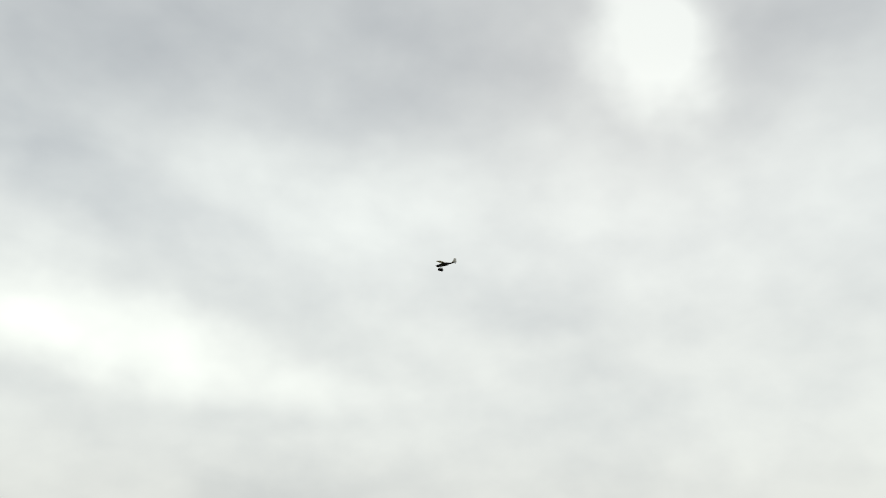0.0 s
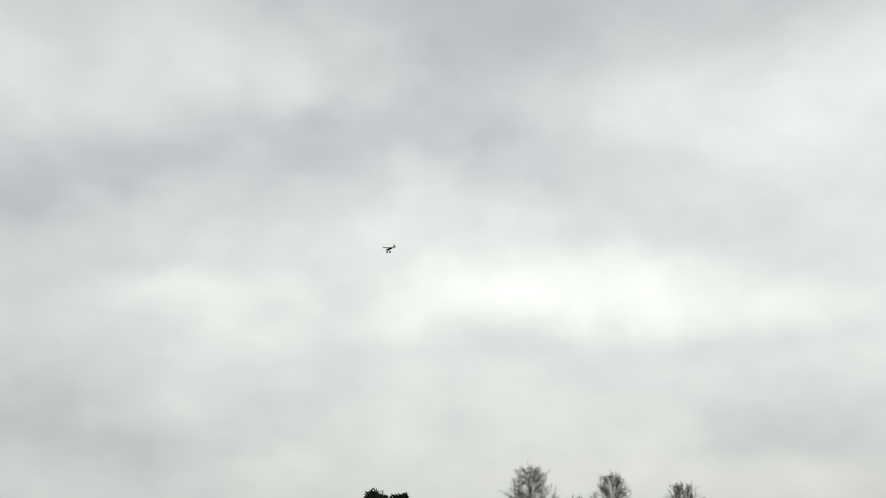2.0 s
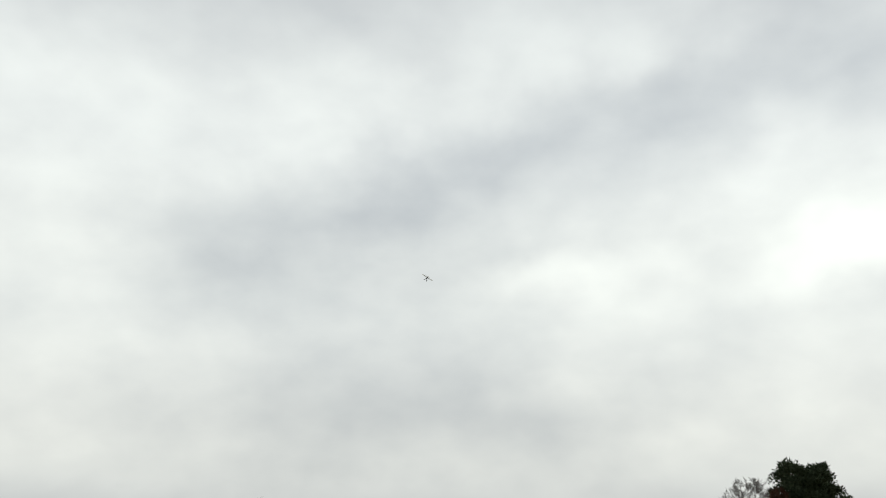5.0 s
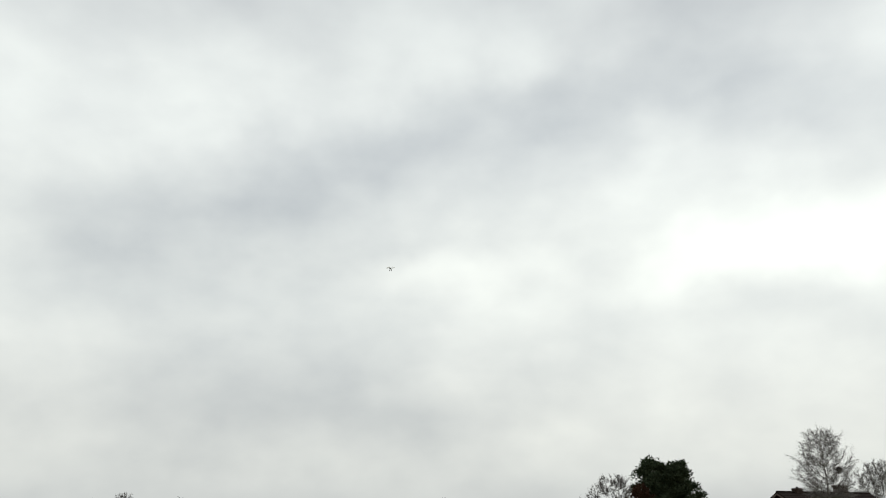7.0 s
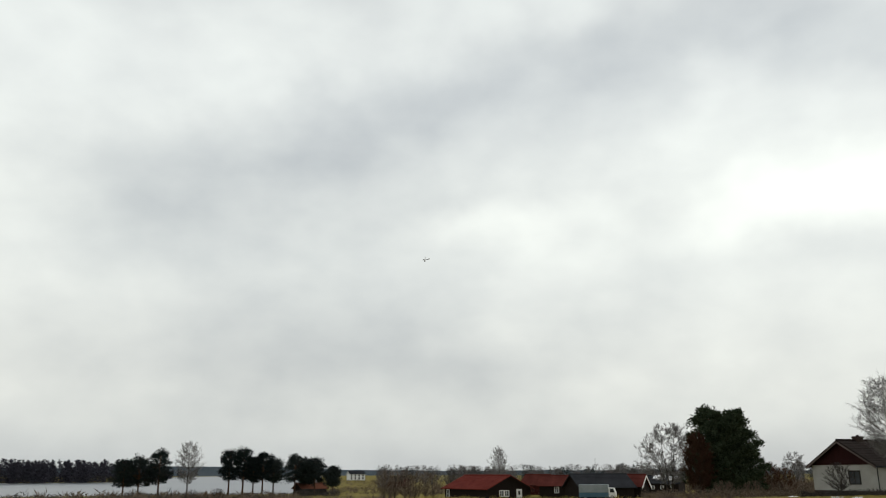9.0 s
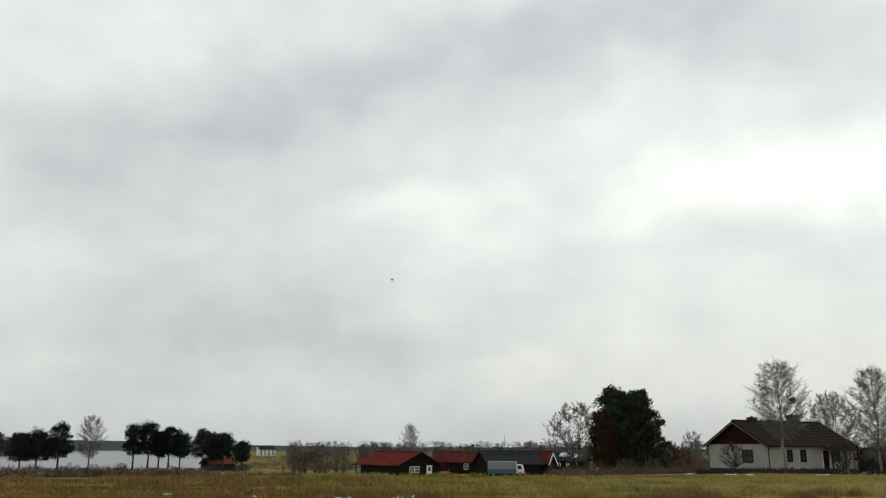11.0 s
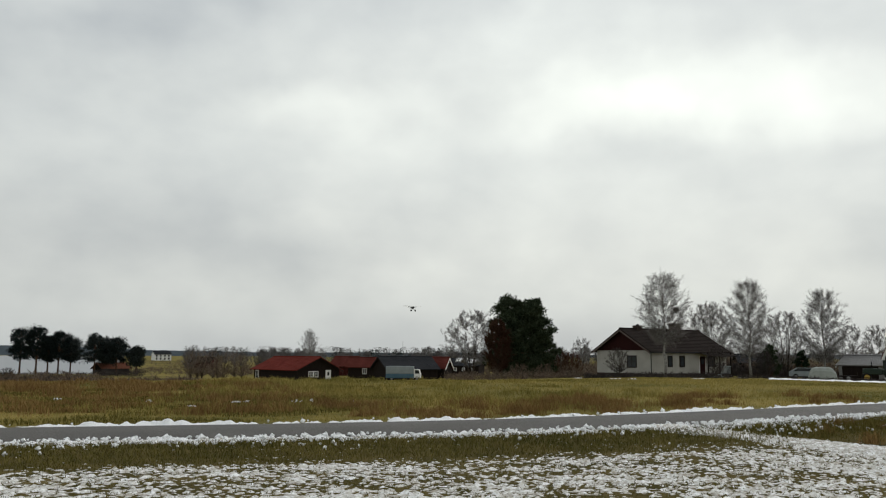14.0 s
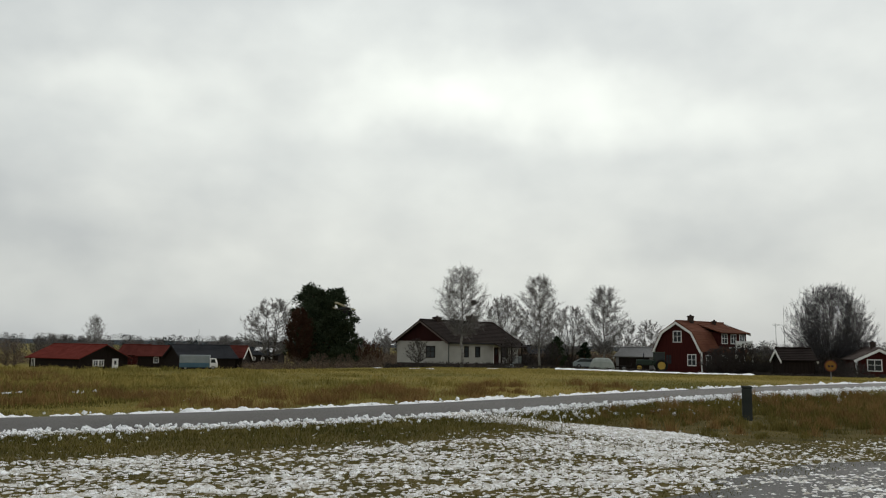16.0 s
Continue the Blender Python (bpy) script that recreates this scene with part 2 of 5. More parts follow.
M_TWIG_WILLOW = surface("grey_willow_twigs", (0.042, 0.040, 0.044), (0.130, 0.125, 0.132), 1.0, 1.0, 0, 9.0, vary=0.5, spec=0.05)
M_WOOD = surface("dusky_mixed_wood", (0.018, 0.018, 0.024), (0.052, 0.050, 0.062), 0.4, 1.0, 0, 4.0, vary=0.6, spec=0.03)
M_TARP = surface("pale_tarpaulin", (0.20, 0.22, 0.20), (0.34, 0.36, 0.33), 1.2, 0.8, 0.2, 9.0, spec=0.15)
M_NEEDLE = surface("pine_needles", (0.010, 0.020, 0.012), (0.050, 0.064, 0.036), 0.6, 1.0, 0, 5.0, vary=0.8, spec=0.05)
M_NEEDLE_FAR = surface("distant_pine_needles", (0.008, 0.013, 0.013), (0.030, 0.038, 0.035), 0.4, 1.0, 0, 4.0, vary=0.8, spec=0.05)
M_DARKWOOD = surface("black_stained_boards", (0.008, 0.006, 0.005), (0.022, 0.016, 0.014), 1.5, 0.95, 0.3, 12.0, stretch=(4, 4, 0.4), spec=0.08)
M_REDWOOD = surface("falu_red_boards", (0.028, 0.0065, 0.006), (0.058, 0.013, 0.011), 1.5, 0.95, 0.3, 12.0, stretch=(4, 4, 0.4), spec=0.08)
M_REDDARK = surface("dark_red_gable_boards", (0.016, 0.006, 0.006), (0.030, 0.009, 0.0085), 1.5, 0.95, 0.3, 12.0, stretch=(4, 4, 0.4), spec=0.08)
M_WHITEWALL = surface("grey_white_render", (0.25, 0.245, 0.225), (0.38, 0.37, 0.345), 0.8, 1.0, 0.2, 25.0, spec=0.1)
M_WHITE = surface("white_paint", (0.58, 0.58, 0.57), (0.78, 0.78, 0.77), 3.0, 0.7, 0.05, 20.0, spec=0.2)
M_TILE_RED = surface("red_roof_tiles", (0.085, 0.013, 0.010), (0.175, 0.036, 0.026), 0.7, 1.0, 0.4, 8.0, spec=0.06)
M_TILE_FADED = surface("faded_red_roof_tiles", (0.060, 0.014, 0.011), (0.120, 0.034, 0.027), 0.7, 1.0, 0.4, 8.0, spec=0.06)
M_TILE_ORANGE = surface("orange_clay_tiles", (0.085, 0.033, 0.021), (0.155, 0.064, 0.040), 0.7, 1.0, 0.4, 8.0, spec=0.06)
M_TILE_BROWN = surface("brown_roof_tiles", (0.012, 0.009, 0.008), (0.027, 0.020, 0.018), 0.7, 1.0, 0.4, 8.0, spec=0.06)
M_SHEET_DARK = surface("dark_roofing_sheet", (0.012, 0.013, 0.016), (0.03, 0.032, 0.037), 0.6, 0.9, 0.2, 10.0, spec=0.1)
M_BRICK = surface("sooty_brick", (0.025, 0.020, 0.018), (0.07, 0.048, 0.040), 2.0, 1.0, 0.4, 14.0, spec=0.08)
M_GLASS = glass("window_glass")
M_PLASTIC = surface("grey_green_plastic", (0.016, 0.019, 0.017), (0.034, 0.038, 0.034), 3.0, 0.7, 0.1, 30.0, spec=0.2)
M_STEEL = surface("galvanised_steel", (0.15, 0.15, 0.15), (0.26, 0.26, 0.26), 4.0, 0.6, 0.05, 30.0, metallic=0.5)
M_YELLOW = surface("yellow_sign_sheet", (0.17, 0.072, 0.007), (0.24, 0.11, 0.011), 2.0, 0.6, 0.0, 20.0)
M_SIGNRED = surface("red_sign_rim", (0.07, 0.018, 0.008), (0.11, 0.03, 0.012), 2.0, 0.6, 0.0, 20.0)
M_RUBBER = surface("black_rubber", (0.006, 0.006, 0.006), (0.016, 0.016, 0.016), 3.0, 0.95, 0.1, 30.0, spec=0.1)
M_TRACTOR = surface("dark_green_enamel", (0.005, 0.014, 0.008), (0.014, 0.030, 0.018), 2.0, 0.5, 0.05, 20.0)
M_RIM = surface("yellow_wheel_rim", (0.32, 0.21, 0.04), (0.45, 0.30, 0.06), 2.0, 0.6, 0.0, 20.0)
M_TRUCKBOX = surface("weathered_grey_box", (0.17, 0.20, 0.21), (0.28, 0.31, 0.32), 0.9, 0.7, 0.05, 15.0, spec=0.2)
M_TRUCKBLUE = surface("faded_blue_panel", (0.045, 0.10, 0.14), (0.085, 0.15, 0.20), 0.9, 0.7, 0.05, 15.0, spec=0.2)
M_FILM_WHITE = surface("white_covering_film", (0.74, 0.74, 0.73), (0.84, 0.84, 0.83), 5.0, 0.35, 0.0, 40.0)
M_FILM_DARK = surface("dark_covering_film", (0.010, 0.010, 0.013), (0.022, 0.022, 0.026), 5.0, 0.5, 0.0, 40.0, spec=0.15)

# ---- ground ----
SLOPE_AZ = [-180, -60, -5, 8, 18, 25, 35, 45, 60, 180]
SLOPE = [0.02, 0.0335, 0.0335, 0.0265, 0.014, 0.015, 0.021, 0.020, 0.02, 0.02]
SLOPE_AT = np.interp(np.arange(-180, 181), SLOPE_AZ, SLOPE).tolist()
LAKE_Z = -4.5


def ease(a, b, x):
    t = min(max((x - a) / (b - a), 0.0), 1.0)
    return t * t * (3 - 2 * t)


def ground_z(x, y):
    r, az = math.hypot(x, y), math.degrees(math.atan2(x, y))
    u = az + 180
    i = min(int(u), 359)
    z = -(SLOPE_AT[i] + (SLOPE_AT[i + 1] - SLOPE_AT[i]) * (u - i)) * max(0.0, min(r, 150) - 50) - 0.007 * max(0.0, min(r, 240) - 150)
    if r < 243 or az > -17:
        return z
    far = 540 + 1310 * ease(-29.5, -23.0, az)
    lake = ease(243, 262, r) * (1 - ease(far, far * 1.06, r)) * ease(-75, -65, az) * (1 - ease(-18.5, -17.0, az))
    return z - 3.5 * lake


def build_ground():
    radii = [0, 2, 4, 6, 8, 10, 12, 14, 16, 18, 20, 23, 26, 30, 34, 38, 42, 46, 50, 55, 60, 68, 76, 84, 92, 100, 110, 120, 130, 140, 150, 165, 180, 200, 220,
             235, 243, 248, 254, 262, 280, 320, 400, 520, 700, 1000, 1400, 1850, 1900, 1960, 2200, 2800, 3600, 4600]
    n = 240
    buf = Buf()
    vs = [(0, 0, 0)]
    for r in radii[1:]:
        for k in range(n):
            a = 2 * math.pi * k / n
            x, y = r * math.sin(a), r * math.cos(a)
            vs.append((x, y, ground_z(x, y)))
    fs = [(0, 1 + (k + 1) % n, 1 + k) for k in range(n)]
    for i in range(len(radii) - 2):
        a, b = 1 + i * n, 1 + (i + 1) * n
        fs += [(a + k, a + (k + 1) % n, b + (k + 1) % n, b + k) for k in range(n)]
    buf.add(vs, fs)
    tagged(part("ground", buf, M_FIELD, smooth=True), "olive and tan autumn grass field sloping to a lake", "ground", kind="structure")
    w = Buf()
    rings = (225, 600, 2050)
    ks = [radians(a) for a in range(-80, -13)]
    w.add([(r * math.sin(a), r * math.cos(a), LAKE_Z) for r in rings for a in ks],
          [(i * len(ks) + k, i * len(ks) + k + 1, (i + 1) * len(ks) + k + 1, (i + 1) * len(ks) + k) for i in range(2) for k in range(len(ks) - 1)])
    tagged(part("lake_water", w, M_WATER), "pale grey calm lake water under cloud", "water", kind="structure")


build_ground()

ROAD = [(-70, 7.5), (-40, 11.7), (-20, 14.8), (-8, 16.75), (0, 18.15), (4.3, 19.45), (10, 22.2), (16, 25.4), (24, 29.2), (33, 32.3), (48, 36.5), (80, 44)]
RX, RY = [p[0] for p in ROAD], [p[1] for p in ROAD]


def road_table():
    xs = np.arange(-70, 80.01, 0.1)
    ys = sum(np.interp(xs + d, RX, RY) for d in (-3, -1.5, 0, 1.5, 3)) / 5
    return ys.tolist(), np.gradient(ys, 0.1).tolist()


ROAD_Y, ROAD_S = road_table()


def road_frame(x):
    """The road's middle at x, and the way across it to its far side."""
    i = min(max(int((x + 70) * 10), 0), len(ROAD_Y) - 2)
    u = (x + 70) * 10 - i
    s = ROAD_S[i] + (ROAD_S[i + 1] - ROAD_S[i]) * u
    k = 1 / math.sqrt(1 + s * s)
    return Vector((x, ROAD_Y[i] + (ROAD_Y[i + 1] - ROAD_Y[i]) * u, 0)), Vector((-s * k, k, 0))


def build_road():
    buf = Buf()
    xs = [-68 + 1.0 * i for i in range(146)]
    cross = [(-1.75, -0.02), (-1.45, 0.03), (0, 0.06), (1.45, 0.03), (1.75, -0.02)]
    for x in xs:
        p, c = road_frame(x)
        buf.v += [tuple(p + c * w + Vector((0, 0, h))) for w, h in cross]
    for i in range(len(xs) - 1):
        for k in range(4):
            buf.f.append((5 * i + k, 5 * i + 5 + k, 5 * i + 6 + k, 5 * i + 1 + k))
    tagged(part("road", buf, M_ASPHALT, smooth=True), "narrow wet grey asphalt lane with snowy verges", "road", kind="structure")


build_road()


def build_meadow():
    b = Buf()
    xs = [-40 + 1.0 * i for i in range(91)]
    cross = (1.7, 3.5, 6, 9, 13, 18, 26)
    for x in xs:
        p, c = road_frame(x)
        b.v += [tuple(p - c * w + Vector((0, 0, 0.008))) for w in cross]
    n = len(cross)
    for i in range(len(xs) - 1):
        b.f += [(n * i + k, n * i + k + 1, n * i + n + k + 1, n * i + n + k) for k in range(n - 1)]
    tagged(part("meadow", b, M_MEADOW), "dark trodden meadow between road and onlooker", "ground", kind="structure")
    g = Buf()
    m = 60
    for i in range(m):
        a = 2 * math.pi * i / m
        k = 1 + 0.16 * math.sin(3 * a + 1) + 0.1 * math.sin(7 * a) + 0.06 * math.sin(13 * a + 2)
        g.v.append((11.6 + 6.4 * k * math.cos(a), 8.3 + 0.16 * 6.4 * k * math.cos(a) + 1.7 * k * math.sin(a), 0.014))
    g.f.append(tuple(range(m)))
    tagged(part("gravel_track", g, M_GRAVEL), "wet grey gravel patch with thawing snow", "ground", kind="structure")


build_meadow()


def field_noise(x, y, s, seed=0.0):
    return noise.fractal(Vector((x * s, y * s, seed)), 1.0, 2.0, 4)


def sheet_from_heights(name, nx, ny, place, height, material, label, category):
    """A lumpy cover on a grid: only where its height is above nought."""
    hs, vs, index, fs = {}, [], {}, []
    for i in range(nx):
        for j in range(ny):
            hs[i, j] = height(i, j)
    for i in range(nx - 1):
        for j in range(ny - 1):
            q = [(i, j), (i + 1, j), (i + 1, j + 1), (i, j + 1)]
            if max(hs[c] for c in q) > 0:
                f = []
                for c in q:
                    if c not in index:
                        index[c] = len(vs)
                        p = place(*c)
                        vs.append((p.x, p.y, p.z + max(hs[c], -0.03)))
                    f.append(index[c])
                fs.append(tuple(f))
    b = Buf()
    b.v, b.f = vs, fs
    return tagged(part(name, b, material, smooth=True), label, category, kind="stuff")


def build_snow():
    # far verge: a broken bank with lumps
    step = 0.055

    def far_place(i, j):
        p, c = road_frame(-26 + i * step)
        return p + c * (1.35 + j * 0.05)

    def far_height(i, j):
        x, w = i * step, j * 0.05
        bank = math.exp(-((w - 0.42) / 0.25) ** 2)
        lump = 0.58 + 0.60 * field_noise(x, w, 1.6, 3.1) + 0.8 * field_noise(x, w, 3.6, 1.2) + 0.5 * field_noise(x, 0, 0.35, 8)
        return 0.105 * bank * max(lump + 0.25 * field_noise(x, w, 9.0, 5.5), 0.0) - 0.03

    sheet_from_heights("snow_bank", 1450, 22, far_place, far_height, M_SNOW, "lumpy white snow bank along the far road verge", "snow bank")

    def near_place(i, j):
        p, c = road_frame(-26 + i * step)
        return p - c * (1.3 + j * 0.06)

    def near_height(i, j):
        x, w = i * step, j * 0.06
        bank = math.exp(-((w - 0.55) / 0.55) ** 2)
        lump = 0.12 + 0.6 * field_noise(x, w, 1.3, 13.1) + 1.3 * field_noise(x, w, 4.6, 11.2)
        return 0.085 * bank * max(lump, 0.0) - 0.024

    sheet_from_heights("snow_bank", 1450, 30, near_place, near_height, M_SNOW, "patchy trodden snow along the near road verge", "snow bank")
    # the meadow before the road, half covered
    h = 0.031

    def lawn_place(i, j):
        return Vector((-9 + i * h * 1.15, 7.0 + j * h, 0.0))

    def lawn_height(i, j):
        p = lawn_place(i, j)
        r, c = road_frame(p.x)
        off = (r - p).dot(c)
        az = math.degrees(math.atan2(p.x, p.y))
        if off < 1.5 or az < -31 or az > 49:
            return -1
        strip = ease(1.9, 2.6, off) * (1 - ease(4.4, 6.2, off))
        track = math.exp(-((p.x - 7.6 + 0.45 * (p.y - 16)) / 0.8) ** 2) * ease(12, 13.5, p.y)
        verge = ease(8.3, 9.6, p.x + 0.35 * (p.y - 14)) * ease(11.6, 12.8, p.y - 0.1 * (p.x - 9))
        n = 0.40 * field_noise(p.x * 0.5, p.y, 0.7, 21) + 0.34 * field_noise(p.x * 0.6, p.y, 2.6, 22) + 1.15 * field_noise(p.x * 0.7, p.y, 14.0, 23)
        return 0.038 * (n + 0.11 - 0.16 * ease(5, 13, p.x) - 0.75 * strip * (1 - track) + 1.1 * track - 0.95 * verge * (1 - track))

    sheet_from_heights("meadow_snow", 760, 405, lawn_place, lawn_height, M_THIN_SNOW, "thin broken snow cover on flattened meadow grass", "snow")
    # loose clods thrown up along both verges
    clods, rnd = Buf(), random.Random(77)
    for k in range(3600):
        x = rnd.uniform(-14, 40) if k < 2600 else rnd.uniform(6, 24)
        p, c = road_frame(x)
        far = rnd.random() < 0.02
        q = p + c * (rnd.gauss(1.8, 0.16) if far else -(1.35 + abs(rnd.gauss(0.1, 0.8 if k < 2600 else 1.5))))
        r = rnd.uniform(0.015, 0.05) * (1.5 if rnd.random() < 0.15 else 1)
        q.z = (0.05 if far else 0.03) + 0.3 * r
        ax = [Vector((rnd.gauss(0, 1), rnd.gauss(0, 1), rnd.gauss(0, 0.6))).normalized() for _ in range(2)]
        u, v = ax[0], ax[0].cross(ax[1]).normalized()
        w = u.cross(v)
        clods.add([q + u * r * rnd.uniform(0.8, 1.6), q - u * r * rnd.uniform(0.8, 1.6), q + v * r, q - v * r, q + w * r, q - w * r],
                  [(0, 2, 4), (2, 1, 4), (1, 3, 4), (3, 0, 4), (2, 0, 5), (1, 2, 5), (3, 1, 5), (0, 3, 5)])
    tagged(part("snow_clods", clods, M_SNOW), "loose white snow clods scattered along the road", "snow", kind="stuff")
    # a few patches in the field beyond
    for k, (az, r, wide) in enumerate([(-20.5, 31, 0.2), (-15.1, 29, 0.2), (-12.4, 26, 0.25), (-9.6, 28, 0.3), (-8.9, 28.4, 0.2), (-5.6, 28, 0.35), (-4.6, 28.5, 0.2), (-1.8, 28, 0.16), (1.0, 24, 0.25),
                                      (16.2, 74, 0.9), (17.2, 71, 0.6), (21.6, 78, 1.6), (13.6, 88, 0.8), (24.2, 92, 1.0)]):
        p = toward(az, 0, r)
        p.z = ground_z(p.x, p.y) + 0.10
        sheet_from_heights("snow_patch", 24, 14, lambda i, j, p=p, wide=wide: p + Vector(((i / 12 - 1) * wide * 0.6, (j / 7 - 1) * 0.5 * min(wide, 1), -0.05)),
                           lambda i, j, k=k: 0.05 * (1 - math.hypot(i / 12 - 1, j / 7 - 1) + 1.7 * field_noise(i, j, 0.22, k)) - 0.036, M_SNOW, "small leftover snow patch in the grass", "snow")


build_snow()


def build_grass(name, count, spot, tall, wide, material, label, seed, slack=0.8):
    """Loose blades, each a bent sliver; farther ones stand for several."""
    rnd = random.Random(seed)
    b = Buf()
    v, f = b.v, b.f
    for _ in range(count):
        s = spot(rnd)
        if s is None:
            continue
        x, y, k = s
        z, h = ground_z(x, y), tall * k * rnd.uniform(0.4, 1.2)
        w = wide * rnd.uniform(0.6, 1.3) * max(1.0, math.hypot(x, y) / 24)
        a, lean = rnd.uniform(0, 6.28), rnd.uniform(0.1, slack) * h
        ca, sa = math.cos(a), math.sin(a)
        d = rnd.uniform(0, 6.28)
        lx, ly = math.cos(d) * lean, math.sin(d) * lean
        i = len(v)
        v += [(x - ca * w, y - sa * w, z - 0.02), (x + ca * w, y + sa * w, z - 0.02), (x + lx * 0.4 + ca * w * 0.7, y + ly * 0.4 + sa * w * 0.7, z + h * 0.6),
              (x + lx * 0.4 - ca * w * 0.7, y + ly * 0.4 - sa * w * 0.7, z + h * 0.6), (x + lx, y + ly, z + h)]
        f += [(i, i + 1, i + 2, i + 3), (i + 3, i + 2, i + 4)]
    return tagged(part(name, b, material), label, "grass", kind="stuff")


def before_road(x, y):
    r, c = road_frame(x)
    return (r - Vector((x, y, 0))).dot(c)


def spot_meadow(rnd):
    x, y = rnd.uniform(-12, 26), rnd.uniform(6, 22)
    off = before_road(x, y)
    if off < 1.9:
        return None
    strip = ease(1.9, 2.6, off) * (1 - ease(4.4, 6.2, off))
    n = field_noise(x * 0.7, y, 2.6, 22) + 0.6 * field_noise(x * 0.5, y, 0.7, 21)
    if math.hypot((x - 11.6) / 6.4, (y - 8.3 - 0.16 * (x - 11.6)) / 1.7) < 0.9 or rnd.random() > 0.45 + 0.8 * strip - 0.5 * n:
        return None
    return x, y, 0.55 + 0.7 * strip


def tufts(seed, count, place):
    """Middles and sizes of tussocks."""
    rnd = random.Random(seed)
    spots = []
    while len(spots) < count:
        q = place(rnd)
        if q:
            spots.append((*q, rnd.uniform(0.5, 1.3)))

    def spot_in_tuft(r):
        x, y, wide, k = spots[r.randrange(len(spots))]
        g, a = min(abs(r.gauss(0, 0.5)), 1.3), r.uniform(0, 6.283)
        return x + math.cos(a) * g * wide * k, y + math.sin(a) * g * wide * k, k * (1.15 - 0.5 * g)

    return spot_in_tuft


def on_bank(rnd):
    x, y = rnd.uniform(8.6, 28), rnd.uniform(11.8, 24)
    if before_road(x, y) < 3.1 or y < 12.3 + 0.1 * (x - 9) or x < 8.8 - 0.35 * (y - 14) or math.hypot(x - 12.73, y - 16.2) < 0.5:
        return None
    return (x, y, 0.30) if rnd.random() < 0.3 + 0.7 * ease(9, 14, x) else None


def beyond_road(az0, az1, d0, d1, wide):
    def place(rnd):
        az = radians(rnd.uniform(az0, az1))
        x = math.tan(az) * rnd.uniform(18, 40)
        p, c = road_frame(x)
        q = p + c * rnd.uniform(d0, d1)
        return q.x, q.y, wide
    return place


def spot_field(rnd):
    az, r = radians(rnd.uniform(-34, 52)), 19 + 66 * rnd.random() ** 1.4
    x, y = r * math.sin(az), r * math.cos(az)
    if before_road(x, y) > -2.2:
        return None
    n = field_noise(x, y, 0.09, 51)
    return x, y, 0.5 + 0.5 * ease(-0.3, 0.5, n) + 0.25 * ease(30, 60, r)


def spot_wet_field(rnd):
    x, y = rnd.uniform(-24, 3), rnd.uniform(15, 42)
    if before_road(x, y) > -2.0 or field_noise(x * 0.5, y, 0.25, 71) < -0.12 + 0.5 * ease(-5, 3, x) + 0.3 * ease(30, 42, y):
        return None
    return x, y, 0.7 + 0.5 * rnd.random()


build_grass("meadow_grass", 250000, spot_meadow, 0.085, 0.0055, M_TURF, "flattened green-brown meadow grass poking through snow", 1, 1.7)
build_grass("verge_turf", 50000, tufts(6, 900, on_bank), 0.18, 0.007, M_TURF, "rough green-brown grass on a low bank", 6)
build_grass("verge_grass", 24000, tufts(2, 260, on_bank), 0.28, 0.006, M_STRAW, "tall rust-brown dead grass on a low bank", 2)
build_grass("field_grass", 180000, spot_field, 0.09, 0.008, M_BLADE, "rough olive and straw-coloured field grass", 3, 1.4)
build_grass("wet_grass", 120000, spot_wet_field, 0.10, 0.009, M_TURF, "dark green-brown grass in a wet hollow", 7, 1.2)
build_grass("dead_weeds", 17000, tufts(4, 75, beyond_road(0, 30, 2.2, 8, 0.8)), 0.27, 0.007, M_STRAW, "tussocks of tall brown dead weeds beyond the road", 4, 0.9)
build_grass("dead_weeds", 30000, tufts(5, 190, beyond_road(-34, 4, 5, 30, 1.2)), 0.26, 0.009, M_STRAW, "clumps of brown dead weeds in the field", 5, 0.9)
build_grass("tall_grass", 30000, tufts(8, 260, beyond_road(-10, 30, 4, 34, 1.4)), 0.26, 0.008, M_BLADE, "stands of pale straw-coloured tall grass", 8, 0.9)


# ---- buildings ----
def window_in(parent, m, w, h, bars=1, frame_material=None):
    """A window on a wall plane: m maps (along, out, up) from its lower middle."""
    fm = frame_material or M_WHITE
    win = Buf()
    t = 0.11
    ring = [(-w / 2 - t, -t), (w / 2 + t, -t), (w / 2 + t, h + t), (-w / 2 - t, h + t)]
    hole = [(-w / 2, 0), (w / 2, 0), (w / 2, h), (-w / 2, h)]
    vs = [m @ Vector((x, y, z)) for y in (0.05, -0.05) for x, z in ring + hole]
    fs = []
    for k in range(4):
        n = (k + 1) % 4
        fs += [(k, n, 4 + n, 4 + k), (8 + k, 12 + k, 12 + n, 8 + n), (k, 8 + k, 8 + n, n), (4 + k, 4 + n, 12 + n, 12 + k)]
    win.add(vs, fs)
    ob = part("window", win, fm, parent, "white-framed window with dark panes" if fm is M_WHITE else "dark-framed window")
    for k in range(bars):
        x = -w / 2 + w * (k + 1) / (bars + 1)
        bar = Buf()
        bar.box(x - 0.035, x + 0.035, -0.03, 0.035, 0, h, m)
        part("mullion", bar, fm, ob)
    bar = Buf()
    bar.box(-w / 2, w / 2, -0.03, 0.03, h * 0.52, h * 0.52 + 0.05, m)
    part("transom", bar, fm, ob)
    pane = Buf()
    pane.box(-w / 2, w / 2, -0.02, 0.012, 0, h, m)
    part("pane", pane, M_GLASS, ob)
    return ob


